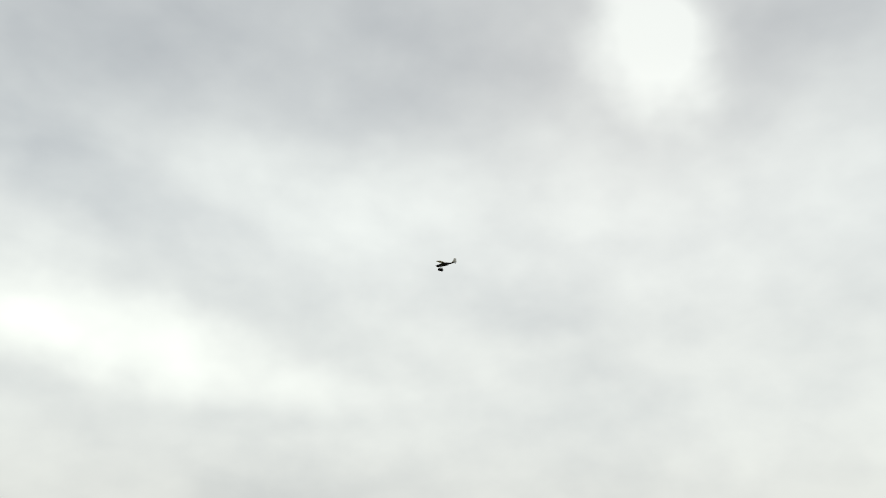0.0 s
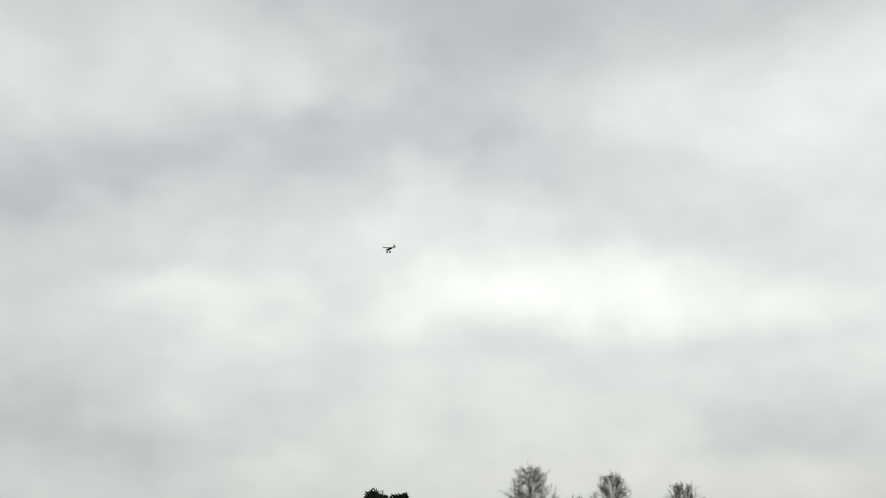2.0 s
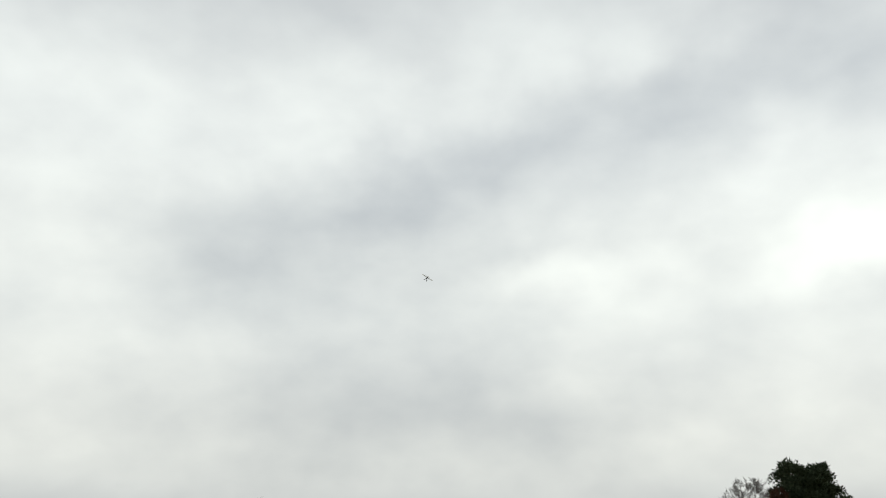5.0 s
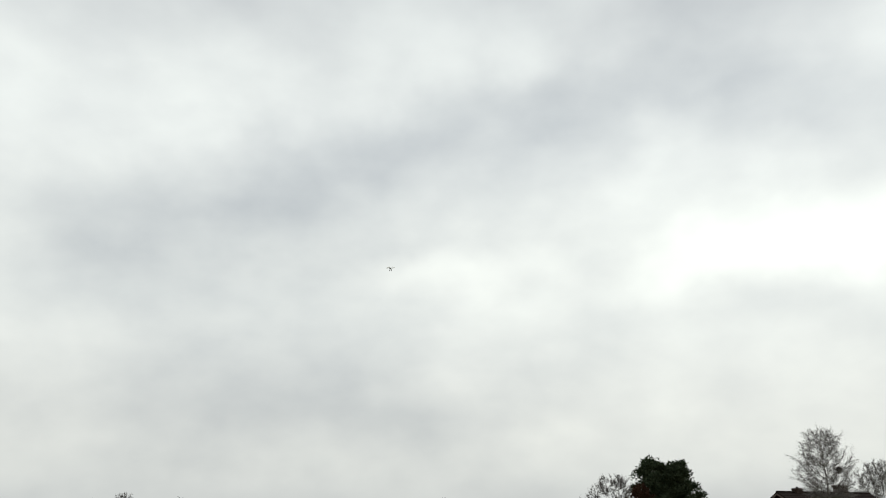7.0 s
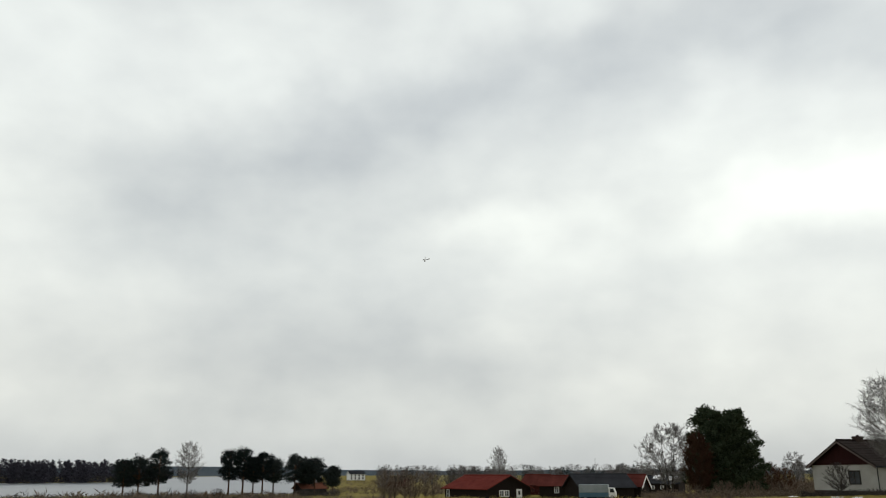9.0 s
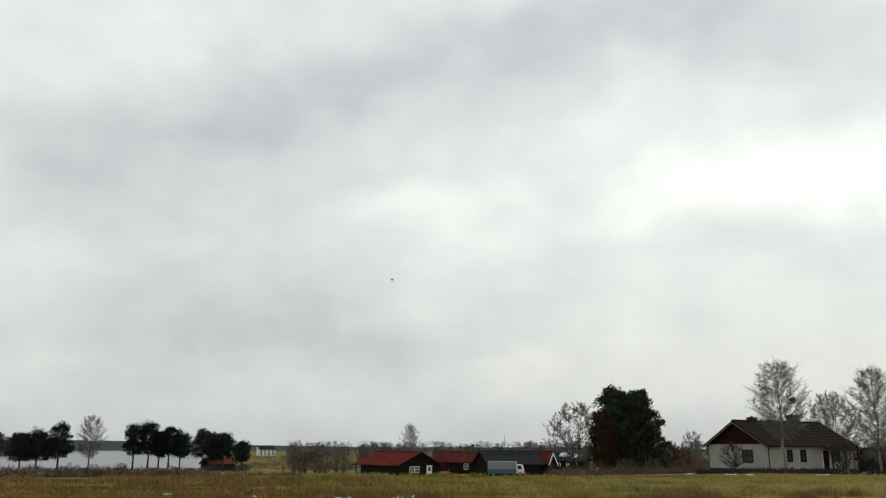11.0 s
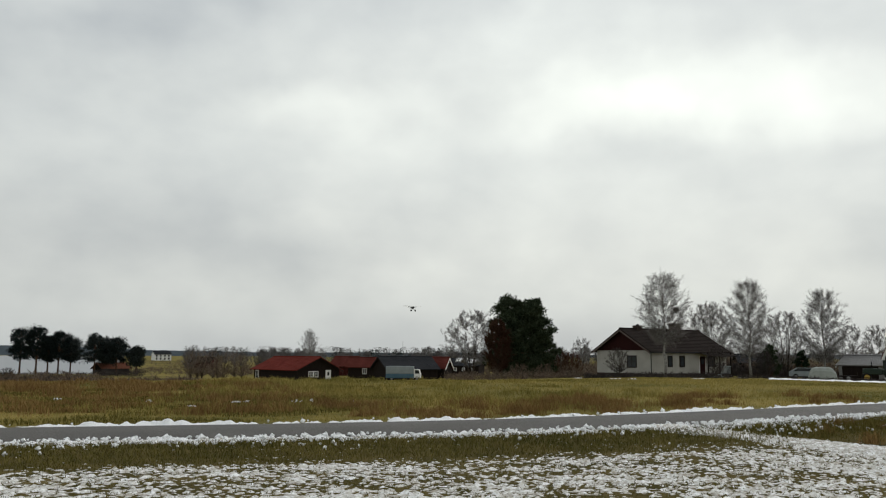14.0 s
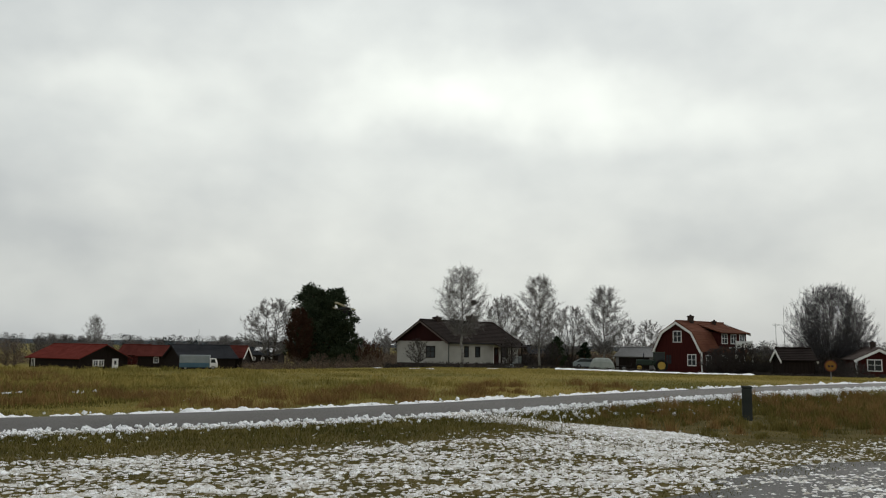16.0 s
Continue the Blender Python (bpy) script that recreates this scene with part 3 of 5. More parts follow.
def door_in(parent, m, w, h, material, label, lite=True):
    d = Buf()
    d.box(-w / 2, w / 2, -0.02, 0.04, 0, h, m, bevel=0.015)
    ob = part("door", d, material, parent, label)
    fr = Buf()
    for x0, x1, z0, z1 in ((-w / 2 - 0.1, -w / 2, 0, h + 0.1), (w / 2, w / 2 + 0.1, 0, h + 0.1), (-w / 2, w / 2, h, h + 0.1)):
        fr.box(x0, x1, -0.02, 0.06, z0, z1, m)
    part("door_frame", fr, M_WHITE, ob)
    if lite:
        g = Buf()
        g.box(-w * 0.22, w * 0.22, 0.03, 0.05, h * 0.55, h * 0.88, m)
        part("pane", g, M_GLASS, ob)
    return ob


def on_gable(u, z):
    return Matrix.Translation((u, 0, z)) @ Matrix.Rotation(math.pi, 4, "Z")


def on_left(u, z):
    return Matrix.Translation((0, u, z)) @ Matrix.Rotation(math.pi / 2, 4, "Z")


def on_right(w, u, z):
    return Matrix.Translation((w, u, z)) @ Matrix.Rotation(-math.pi / 2, 4, "Z")


def roof_slab(p, q, y0, y1, thick):
    """A sloping slab from p to q in x and z, along y, with shallow tile courses on top."""
    (x0, z0), (x1, z1) = p, q
    d = Vector((x1 - x0, 0, z1 - z0))
    n = Vector((-d.z, 0, d.x)).normalized()
    if n.z < 0:
        n = -n
    b = Buf()
    courses = max(3, int(d.length / 0.36))
    low = Vector((x0, 0, z0))
    top = []
    for k in range(courses):
        a, c = low + d * (k / courses), low + d * ((k + 1) / courses)
        top += [a + n * (thick + 0.035), c + n * thick]
    outline = [(low.x, low.z)] + [(v.x, v.z) for v in top] + [(x1, z1)]
    b.prism(outline, y0, y1)
    return b


def gabled(name, corner_az, dist, side, phi, W, L, h, rise, wall, roof, label, category, over=0.45, gable_top=None, trim=None, profile=None, z=None, group=""):
    """A gabled house that turns one corner to the eye: its gable (x from 0 to W at y = 0) and one long side (x = 0 or x = W)."""
    c = toward(corner_az, 0, dist)
    c.z = ground_z(c.x, c.y) if z is None else z
    rz = radians(-corner_az + (phi if side == "left" else -phi))
    m = Matrix.Translation(c) @ Matrix.Rotation(rz, 4, "Z")
    if side == "right":
        m = m @ Matrix.Translation((-W, 0, 0))
    ob = thing(name, m, label, category, group)
    walls = Buf()
    shape = profile or [(W / 2, h + rise)]
    if gable_top:
        walls.prism([(0, -1.2), (W, -1.2), (W, h), (0, h)], 0, L)
        g = Buf()
        g.prism([(-0.03, h), (W + 0.03, h), *reversed(shape)], -0.06, L + 0.06)
        part("gable", g, gable_top, ob, "dark red boarded gable")
    else:
        walls.prism([(0, -1.2), (W, -1.2), (W, h), *reversed(shape), (0, h)], 0, L)
    part("wall", walls, wall, ob)
    path = [(0, h), *shape, (W, h)]
    for k in range(len(path) - 1):
        p, q = path[k], path[k + 1]
        if q[1] < p[1]:
            p, q = q, p
        d = Vector((q[0] - p[0], q[1] - p[1]))
        if k in (0, len(path) - 2):
            e = d.normalized() * over
            p = (p[0] - e.x, p[1] - e.y)
        part("roof", roof_slab(p, q, -over, L + over, 0.10), roof, ob)
        t = Buf()
        dn = Vector((-d.y, d.x)).normalized() * (0.30 if trim is M_WHITE else 0.18)
        if dn.y > 0:
            dn = -dn
        t.prism([p, (p[0] + dn.x, p[1] + dn.y), (q[0] + dn.x, q[1] + dn.y), q], -over - 0.04, -over + 0.03)
        part("barge_board", t, trim or gable_top or wall, ob)
        t = Buf()
        t.prism([p, (p[0] + dn.x, p[1] + dn.y), (q[0] + dn.x, q[1] + dn.y), q], L + over - 0.03, L + over + 0.04)
        part("barge_board", t, trim or gable_top or wall, ob)
    cap = Buf()
    top = max(path, key=lambda v: v[1])
    cap.tube([(top[0], -over, top[1] + 0.13), (top[0], L + over, top[1] + 0.13)], [0.12, 0.12], 8)
    part("ridge_cap", cap, roof, ob)
    return ob


def chimney(parent, x, y, z0, z1, a=0.35, b=0.5):
    c = Buf()
    c.box(x - a, x + a, y - b, y + b, z0, z1, bevel=0.02)
    c.box(x - a - 0.07, x + a + 0.07, y - b - 0.07, y + b + 0.07, z1 - 0.2, z1 - 0.05, bevel=0.02)
    ob = part("chimney", c, M_BRICK, parent, "sooty brick chimney")
    p = Buf()
    p.tube([(x, y, z1 - 0.05), (x, y, z1 + 0.15)], [0.14, 0.13], 8)
    part("flue", p, M_SHEET_DARK, ob)


def build_buildings():
    # black cottage with a red roof
    ob = gabled("cottage", -5.65, 149, "left", 32, 9.0, 15.2, 2.25, 2.1, M_DARKWOOD, M_TILE_RED, "black boarded cottage with bright red tiled roof", "cottage", 0.6)
    window_in(ob, on_gable(2.9, 0.95), 0.8, 0.85)
    window_in(ob, on_gable(3.95, 0.95), 0.8, 0.85)
    door_in(ob, on_gable(6.6, 0.0), 0.95, 2.0, M_WHITE, "white door with a small dark pane")
    window_in(ob, on_left(14.0, 0.3), 0.9, 1.5)
    # red-roofed cottage behind it
    ob = gabled("cottage", 0.7, 172, "left", 80, 5.6, 8.9, 2.35, 1.75, M_DARKWOOD, M_TILE_FADED, "dark boarded cottage with weathered red roof", "cottage", 0.5)
    for u in (3.0, 5.4):
        window_in(ob, on_left(u, 0.9), 0.75, 1.0)
    ob = gabled("cottage", -1.9, 205, "left", 60, 6.0, 6.5, 2.4, 2.2, M_REDWOOD, M_TILE_FADED, "far cottage with faded roof and white barge boards", "cottage", 0.4, trim=M_WHITE)
    # long black shed with a dark sheet roof
    ob = gabled("shed", 0.5, 153, "right", 64, 6.6, 10.7, 2.15, 2.1, M_DARKWOOD, M_SHEET_DARK, "long black boarded shed with dark sheet roof", "shed", 0.45)
    ob = gabled("shed", 4.4, 160, "left", 72, 5.0, 5.2, 2.1, 1.9, M_DARKWOOD, M_TILE_FADED, "small shed with red roof and white barge boards", "shed", 0.4, trim=M_WHITE)
    ob = gabled("cottage", 6.8, 190, "left", 74, 5.0, 7.0, 2.3, 1.5, M_DARKWOOD, M_SHEET_DARK, "distant dark cottage with snow lying on its roof", "cottage", 0.4)
    for u in (1.4, 3.6, 5.6):
        window_in(ob, on_left(u, 1.1), 0.5, 0.55, 0)
    for y0, y1, a0, a1 in ((0.4, 2.6, 0.25, 0.75), (3.2, 5.9, 0.4, 0.9)):
        sn = Buf()
        sn.prism([(2.5 * a0, 2.3 + 1.5 * a0 + 0.19), (2.5 * a1, 2.3 + 1.5 * a1 + 0.19), (2.5 * a1, 2.3 + 1.5 * a1 + 0.33), (2.5 * a0, 2.3 + 1.5 * a0 + 0.28)], y0, y1)
        part("roof_snow", sn, M_SNOW, ob, "slab of old snow")
    # rendered bungalow
    ob = gabled("bungalow", 18.45, 97, "right", 42, 8.6, 13.4, 2.95, 2.45, M_WHITEWALL, M_TILE_BROWN, "white rendered bungalow with dark red gable and brown tiled roof", "house", 0.5, gable_top=M_REDDARK, trim=M_TILE_GREY)
    chimney(ob, 4.3, 2.6, 4.9, 5.95, 0.35, 0.45)
    chimney(ob, 5.0, 8.4, 4.4, 6.3, 0.4, 0.7)
    window_in(ob, on_gable(5.7, 1.05), 1.3, 1.2, frame_material=M_DARKWOOD)
    for u, w in ((3.2, 0.6), (5.3, 0.7), (10.6, 1.1)):
        window_in(ob, on_right(8.6, u, 1.15), w, 1.1, 0, frame_material=M_DARKWOOD)
    pipe = Buf()
    pipe.tube([(8.68, -0.06, -0.4), (8.68, -0.06, 2.6), (9.0, -0.2, 2.72)], [0.05, 0.05, 0.05], 6)
    part("downpipe", pipe, M_SHEET_DARK, ob, "dark downpipe")
    step = Buf()
    for k in range(4):
        step.box(10.0 + 0.28 * k, 10.3 + 0.28 * k, 8.9, 10.3, -0.5, 0.2 - 0.18 * k)
    part("steps", step, M_TRUCKBOX, ob, "pale concrete entrance steps")
    rail = Buf()
    for k in range(9):
        rail.box(9.84, 9.9, 10.6 + 0.22 * k, 10.66 + 0.22 * k, 0.25, 1.1)
    rail.box(9.82, 9.92, 10.5, 12.6, 1.1, 1.18)
    part("railing", rail, M_TRUCKBOX, ob, "pale porch railing")
    door_in(ob, on_right(8.6, 8.9, 0.25), 1.0, 2.05, M_REDDARK, "dark red front door")
    porch = Buf()
    porch.box(8.6, 10.0, 8.2, 12.8, -0.5, 0.25)
    for y in (8.4, 10.5, 12.6):
        porch.box(9.8, 9.92, y - 0.06, y + 0.06, 0.25, 2.75)
    part("porch", porch, M_DARKWOOD, ob, "dark timber porch with posts")
    part("porch_roof", roof_slab((10.3, 2.30), (8.7, 2.78), 7.9, 13.2, 0.08), M_TILE_BROWN, ob)
    pl = Buf()
    pl.box(-0.03, 8.63, -0.03, 13.43, -1.2, 0.3)
    part("plinth", pl, M_BRICK, ob)
    gut = Buf()
    gut.tube([(9.05, -0.6, 2.70), (9.05, 14.0, 2.70)], [0.07, 0.07], 6)
    part("gutter", gut, M_SHEET_DARK, ob)
    # gambrel house
    W, h = 7.4, 3.05
    ob = gabled("farmhouse", 35.45, 114, "right", 33, W, 11.0, h, 3.6, M_REDWOOD, M_TILE_ORANGE, "falu red farmhouse with orange gambrel roof and white trim", "house", 0.35,
                trim=M_WHITE, profile=[(1.25, h + 2.3), (W / 2, h + 3.75), (W - 1.25, h + 2.3)])
    window_in(ob, on_gable(3.7, 4.1), 1.15, 1.35)
    window_in(ob, on_gable(5.9, 1.0), 1.15, 1.35)
    for u in (1.2, 2.3):
        window_in(ob, on_gable(u, 1.1), 0.8, 1.2, frame_material=M_REDWOOD)
    chimney(ob, 3.9, 2.9, 6.2, 7.7, 0.3, 0.32)
    chimney(ob, 4.2, 8.2, 6.2, 7.15, 0.2, 0.2)
    dorm = Buf()
    dorm.box(3.2, W + 0.25, 4.2, 10.6, h + 0.5, h + 2.35)
    part("dormer", dorm, M_REDWOOD, ob, "wide red dormer with a row of white windows")
    for u in (5.1, 7.3, 9.5):
        window_in(ob, on_right(W + 0.25, u, h + 0.95), 1.2, 1.15)
    b = roof_slab((W + 0.7, h + 2.25), (3.6, h + 3.65), 3.8, 11.0, 0.1)
    part("roof", b, M_TILE_ORANGE, ob)
    for side in (1, -1):
        tr = Buf()
        tr.prism([(3.6 + side * 4.5, h + 2.0), (3.6 + side * 4.5, h + 2.32), (3.6, h + 3.92), (3.6, h + 3.6)], 11.0, 11.08)
        part("barge_board", tr, M_WHITE, ob)
    bal = Buf()
    bal.box(W + 0.25, W + 1.3, 6.2, 10.4, h + 0.25, h + 0.4)
    bal.box(W + 1.22, W + 1.3, 6.2, 10.4, h + 0.4, h + 1.25)
    for y in (6.2, 8.3, 10.32):
        bal.box(W + 1.2, W + 1.32, y, y + 0.1, -0.3, h + 1.35)
    part("balcony", bal, M_WHITE, ob, "white boarded balcony on posts")
    for u in (1.6, 5.5, 8.6):
        window_in(ob, on_right(W, u, 1.0), 1.1, 1.3)
    cb = Buf()
    cb.box(-0.06, 0.1, -0.06, 0.1, -0.2, h)
    part("corner_board", cb, M_WHITE, ob)
    cb = Buf()
    cb.box(W - 0.1, W + 0.06, -0.06, 0.1, -0.2, h)
    part("corner_board", cb, M_WHITE, ob)
    # carport behind the tractor
    ob = gabled("carport", 32.3, 122, "left", 70, 6.0, 5.6, 2.0, 1.2, M_STEEL, M_STEEL, "light-coloured carport with pale sheet roof", "carport", 0.3, trim=M_WHITE)
    # dark slab on the closed wall imitates the shade inside the carport
    o = Buf()
    o.box(-0.04, 0.0, 0.5, 5.1, 0, 1.9)
    part("shade_panel", o, M_DARKWOOD, ob, "dark panel painted as the shaded open front")
    # dark shed and red cottage by the round tree
    ob = gabled("shed", 40.45, 99, "right", 74, 4.0, 3.3, 1.75, 1.15, M_DARKWOOD, M_TILE_BROWN, "black boarded shed with white barge boards", "shed", 0.3, trim=M_WHITE)
    ob = gabled("cottage", 44.6, 114, "left", 14, 5.2, 7.5, 2.15, 1.25, M_REDWOOD, M_TILE_GREY, "red boarded cottage with white corner boards", "cottage", 0.4, trim=M_WHITE)
    window_in(ob, on_gable(2.1, 0.75), 1.5, 1.25, 1)
    cb = Buf()
    cb.box(-0.06, 0.14, -0.06, 0.1, -0.2, 2.15)
    part("corner_board", cb, M_WHITE, ob)
    chimney(ob, 2.6, 2.2, 3.0, 4.3, 0.25, 0.3)
    gabled("shed", 24.1, 138, "right", 76, 5.0, 6.5, 2.0, 1.2, M_DARKWOOD, M_SHEET_DARK, "low dark outbuilding behind bare birches", "shed", 0.3)
    # far off by the lake
    ob = gabled("farmhouse", -14.9, 690, "right", 74, 8.5, 13.0, 4.9, 2.4, M_WHITE, M_SHEET_DARK, "distant white two-storey farmhouse with dark roof", "house", 0.4)
    for u in (1.6, 4.8, 8.0, 11.2):
        window_in(ob, on_right(8.5, u, 0.9), 1.1, 1.3, 0, M_DARKWOOD)
        window_in(ob, on_right(8.5, u, 3.2), 1.1, 1.1, 0, M_DARKWOOD)
    ob = gabled("cabin", -18.0, 226, "right", 60, 4.6, 7.4, 1.7, 1.2, M_DARKWOOD, M_TILE_ORANGE, "low dark cabin with rust-coloured roof among pines", "cabin", 0.5)
    ob = gabled("cabin", -11.4, 330, "left", 60, 6.0, 9.0, 2.4, 1.8, M_REDWOOD, M_TILE_BROWN, "small distant red cabin among bare trees", "cabin", 0.5)


build_buildings()


# ---- trees ----
def sliver(b, p, q, w, rnd):
    d = q - p
    s = d.cross(Vector((rnd.uniform(-1, 1), rnd.uniform(-1, 1), rnd.uniform(-1, 1))))
    if s.length < 1e-6:
        return
    s = s.normalized() * w
    k = len(b.v)
    b.v += [tuple(p - s), tuple(p + s), tuple(q)]
    b.f.append((k, k + 1, k + 2))


def bare_tree(base, height, spread, seed, bark, twigs, label, name="birch_tree", stems=1, low=0.2, limbs=28, subs=8, fine=12, droop=0.0, up=0.9, wide_at=0.35, thick=1.0, group="", twig_w=0.012, dome=False):
    """A leafless tree: tapering stems, limbs that sweep up and out to a rounded crown, and a haze of twigs."""
    rnd = random.Random(seed)
    ob = thing(name, Matrix.Translation(base), label, "tree", group)
    trunk, crown = Buf(), Buf()
    n = 9
    r0 = thick * (0.012 * height + 0.05) / (1 if stems == 1 else 1.5)
    lines = []
    for s in range(stems):
        a0 = 2.399 * s + rnd.uniform(-0.3, 0.3)
        k = math.sqrt((s + 0.5) / stems) if stems > 1 else 0.0
        out = spread * (0.72 if dome else 0.5) * k
        H = height * (0.93 if stems == 1 else math.sqrt(1 - 0.6 * k * k) * rnd.uniform(0.84, 0.93))
        pts = []
        for i in range(n):
            t = i / (n - 1)
            bow, wig = out * t ** (0.7 if dome else 0.85), 0.010 * H * (t > 0)
            pts.append(Vector((math.cos(a0) * bow + rnd.uniform(-1, 1) * wig, math.sin(a0) * bow + rnd.uniform(-1, 1) * wig, H * t - (0.3 if i == 0 else 0))))
        trunk.tube(pts, [max(r0 * (1 - 0.93 * (i / (n - 1)) ** 0.8), 0.012) for i in range(n)], 7)
        lines.append((a0, k, pts))
    total = limbs * stems
    wander = Vector((rnd.uniform(0, 50), rnd.uniform(0, 50), 0))
    for k in range(total):
        u = min(max(((k + rnd.random()) / total) ** 0.9, 0.0), 1.0)
        env = (u / wide_at) ** 0.5 if u < wide_at else math.sqrt(max(1 - ((u - wide_at) / (1 - wide_at)) ** 1.9, 0.0))
        a = k * 2.399 + rnd.uniform(-0.4, 0.4)
        bulge = 1 + 0.22 * noise.noise(wander + Vector((math.cos(a) * 1.3, math.sin(a) * 1.3, u * 3)))
        rad = spread * 0.93 * (0.05 + 0.95 * env) * bulge * math.sqrt(rnd.uniform(0.25, 1.0))
        tip = Vector((math.cos(a) * rad, math.sin(a) * rad, height * (low + (0.965 - low) * u)))
        if stems == 1:
            pts = lines[0][2]
        else:
            pts = min((lines[rnd.randrange(stems)] for _ in range(min(stems, 5))), key=lambda q: (q[2][-1].xy - tip.xy).length)[2]
        z0 = tip.z - up * (0.45 + 0.75 * u if not dome else 2.2) * max(rad, 0.06 * height) * rnd.uniform(0.7, 1.25)
        z0 = min(max(z0, height * low * (0.55 if stems > 1 else rnd.uniform(0.85, 1.3))), pts[-1].z * 0.96)
        f = max(z0, 0.0) / pts[-1].z * (n - 1)
        i = min(int(f), n - 2)
        p = pts[i].lerp(pts[i + 1], f - i)
        ln = max((tip - p).length, 0.2)
        mid = p.lerp(tip, 0.5) + Vector((tip.x - p.x, tip.y - p.y, 0)) * 0.16 + Vector((rnd.uniform(-1, 1), rnd.uniform(-1, 1), rnd.uniform(-0.8, 0.3))) * 0.05 * ln
        m = 5
        lp = []
        for q in range(m + 1):
            t = q / m
            lp.append(p * (1 - t) ** 2 + mid * 2 * t * (1 - t) + tip * t * t + Vector((rnd.uniform(-1, 1), rnd.uniform(-1, 1), rnd.uniform(-1, 1))) * 0.02 * ln * (q > 0))
        rl = max(r0 * (0.17 if stems == 1 else 0.24) * (1 - 0.7 * f / n), 0.010)
        crown.tube(lp, [rl * (1 - 0.85 * q / m) for q in range(m + 1)], 4, False)
        reach = min(0.10 * height, 0.16 * height * (0.35 + 0.65 * env))
        for q in range(subs):
            tt = 0.25 + 0.75 * (q + rnd.random()) / subs
            j = min(int(tt * m), m - 1)
            sp = lp[j].lerp(lp[j + 1], tt * m - j)
            wild = 0.55 if dome else 0.85
            sd = ((lp[j + 1] - lp[j]).normalized() + wild * Vector((rnd.uniform(-1, 1), rnd.uniform(-1, 1), rnd.uniform(-0.5, 0.8)))).normalized()
            sl = reach * rnd.uniform(0.45, 1.0)
            se = sp + sd * sl
            crown.tube([sp, sp.lerp(se, 0.5) + Vector((rnd.uniform(-1, 1), rnd.uniform(-1, 1), rnd.uniform(-1, 1))) * 0.06 * sl, se], [rl * 0.30, rl * 0.18, 0.004], 3, False)
            for w in range(fine):
                wp = sp.lerp(se, rnd.uniform(0.1, 1.0))
                wd = (sd + (0.8 if dome else 1.2) * Vector((rnd.uniform(-1, 1), rnd.uniform(-1, 1), rnd.uniform(-0.8, 0.8) - droop * 1.5))).normalized()
                sliver(crown, wp, wp + wd * sl * rnd.uniform(0.3, 0.8), twig_w, rnd)
    part("trunk", trunk, bark, ob, smooth=True)
    part("crown", crown, twigs, ob)
    return ob


def pine_tree(base, height, spread, seed, label, tops=((0, 0, 1.0),), low=0.3, clumps=70, tufts=90, clump_r=0.9, needles=None, bark=None, name="pine_tree", flat=0.55, group=""):
    """A pine: trunk, limbs and needle clumps of many small tufts with gaps between them."""
    rnd = random.Random(seed)
    ob = thing(name, Matrix.Translation(base), label, "tree", group)
    trunk, limb, crown = Buf(), Buf(), Buf()
    for tx, ty, th in tops:
        H = height * th
        trunk.tube([(tx * 0.3, ty * 0.3, -0.3), (tx * 0.7, ty * 0.7, H * 0.35), (tx, ty, H * 0.7), (tx, ty, H * 0.96)],
                   [0.018 * H + 0.06, 0.013 * H + 0.05, 0.008 * H + 0.03, 0.02], 8)
        for k in range(clumps):
            u = (k + rnd.random()) / clumps
            z = H * (low + (0.97 - low) * u)
            env = min(1.0, 0.55 + u * 1.6) * (max(0.0, 1 - u ** 1.6) ** flat) + 0.08
            a = k * 2.399 + rnd.uniform(-0.6, 0.6)
            rr = spread * env * rnd.uniform(0.4, 1.2)
            c = Vector((tx + math.cos(a) * rr, ty + math.sin(a) * rr, z + rnd.uniform(-0.3, 0.3)))
            limb.tube([(tx, ty, max(z - 0.35 * rr, H * 0.1)), Vector((tx, ty, z)).lerp(c, 0.5), c], [0.06, 0.045, 0.02], 4, False)
            s = clump_r * rnd.uniform(0.45, 1.15)
            for _ in range(tufts):
                d = Vector((rnd.gauss(0, 0.5), rnd.gauss(0, 0.5), rnd.gauss(0, 0.30)))
                if d.length > 0.85:
                    d *= 0.85 * rnd.random() / d.length
                p = c + d * s
                v = Vector((d.x + rnd.uniform(-0.6, 0.6), d.y + rnd.uniform(-0.6, 0.6), rnd.uniform(-0.1, 0.9))).normalized()
                w = Vector((rnd.uniform(-1, 1), rnd.uniform(-1, 1), rnd.uniform(-1, 1))).cross(v).normalized() * 0.075 * (0.6 + clump_r * 0.6)
                q = p + v * rnd.uniform(0.2, 0.42) * (0.5 + clump_r * 0.6)
                i = len(crown.v)
                crown.v += [tuple(p - w), tuple(p + w), tuple(q)]
                crown.f.append((i, i + 1, i + 2))
    tr = part("trunk", trunk, bark or M_PINEBARK, ob, smooth=True)
    part("limb", limb, bark or M_PINEBARK, tr)
    part("crown", crown, needles or M_NEEDLE, ob)
    return ob


def spot(az, d):
    p = toward(az, 0, d)
    p.z = ground_z(p.x, p.y)
    return p


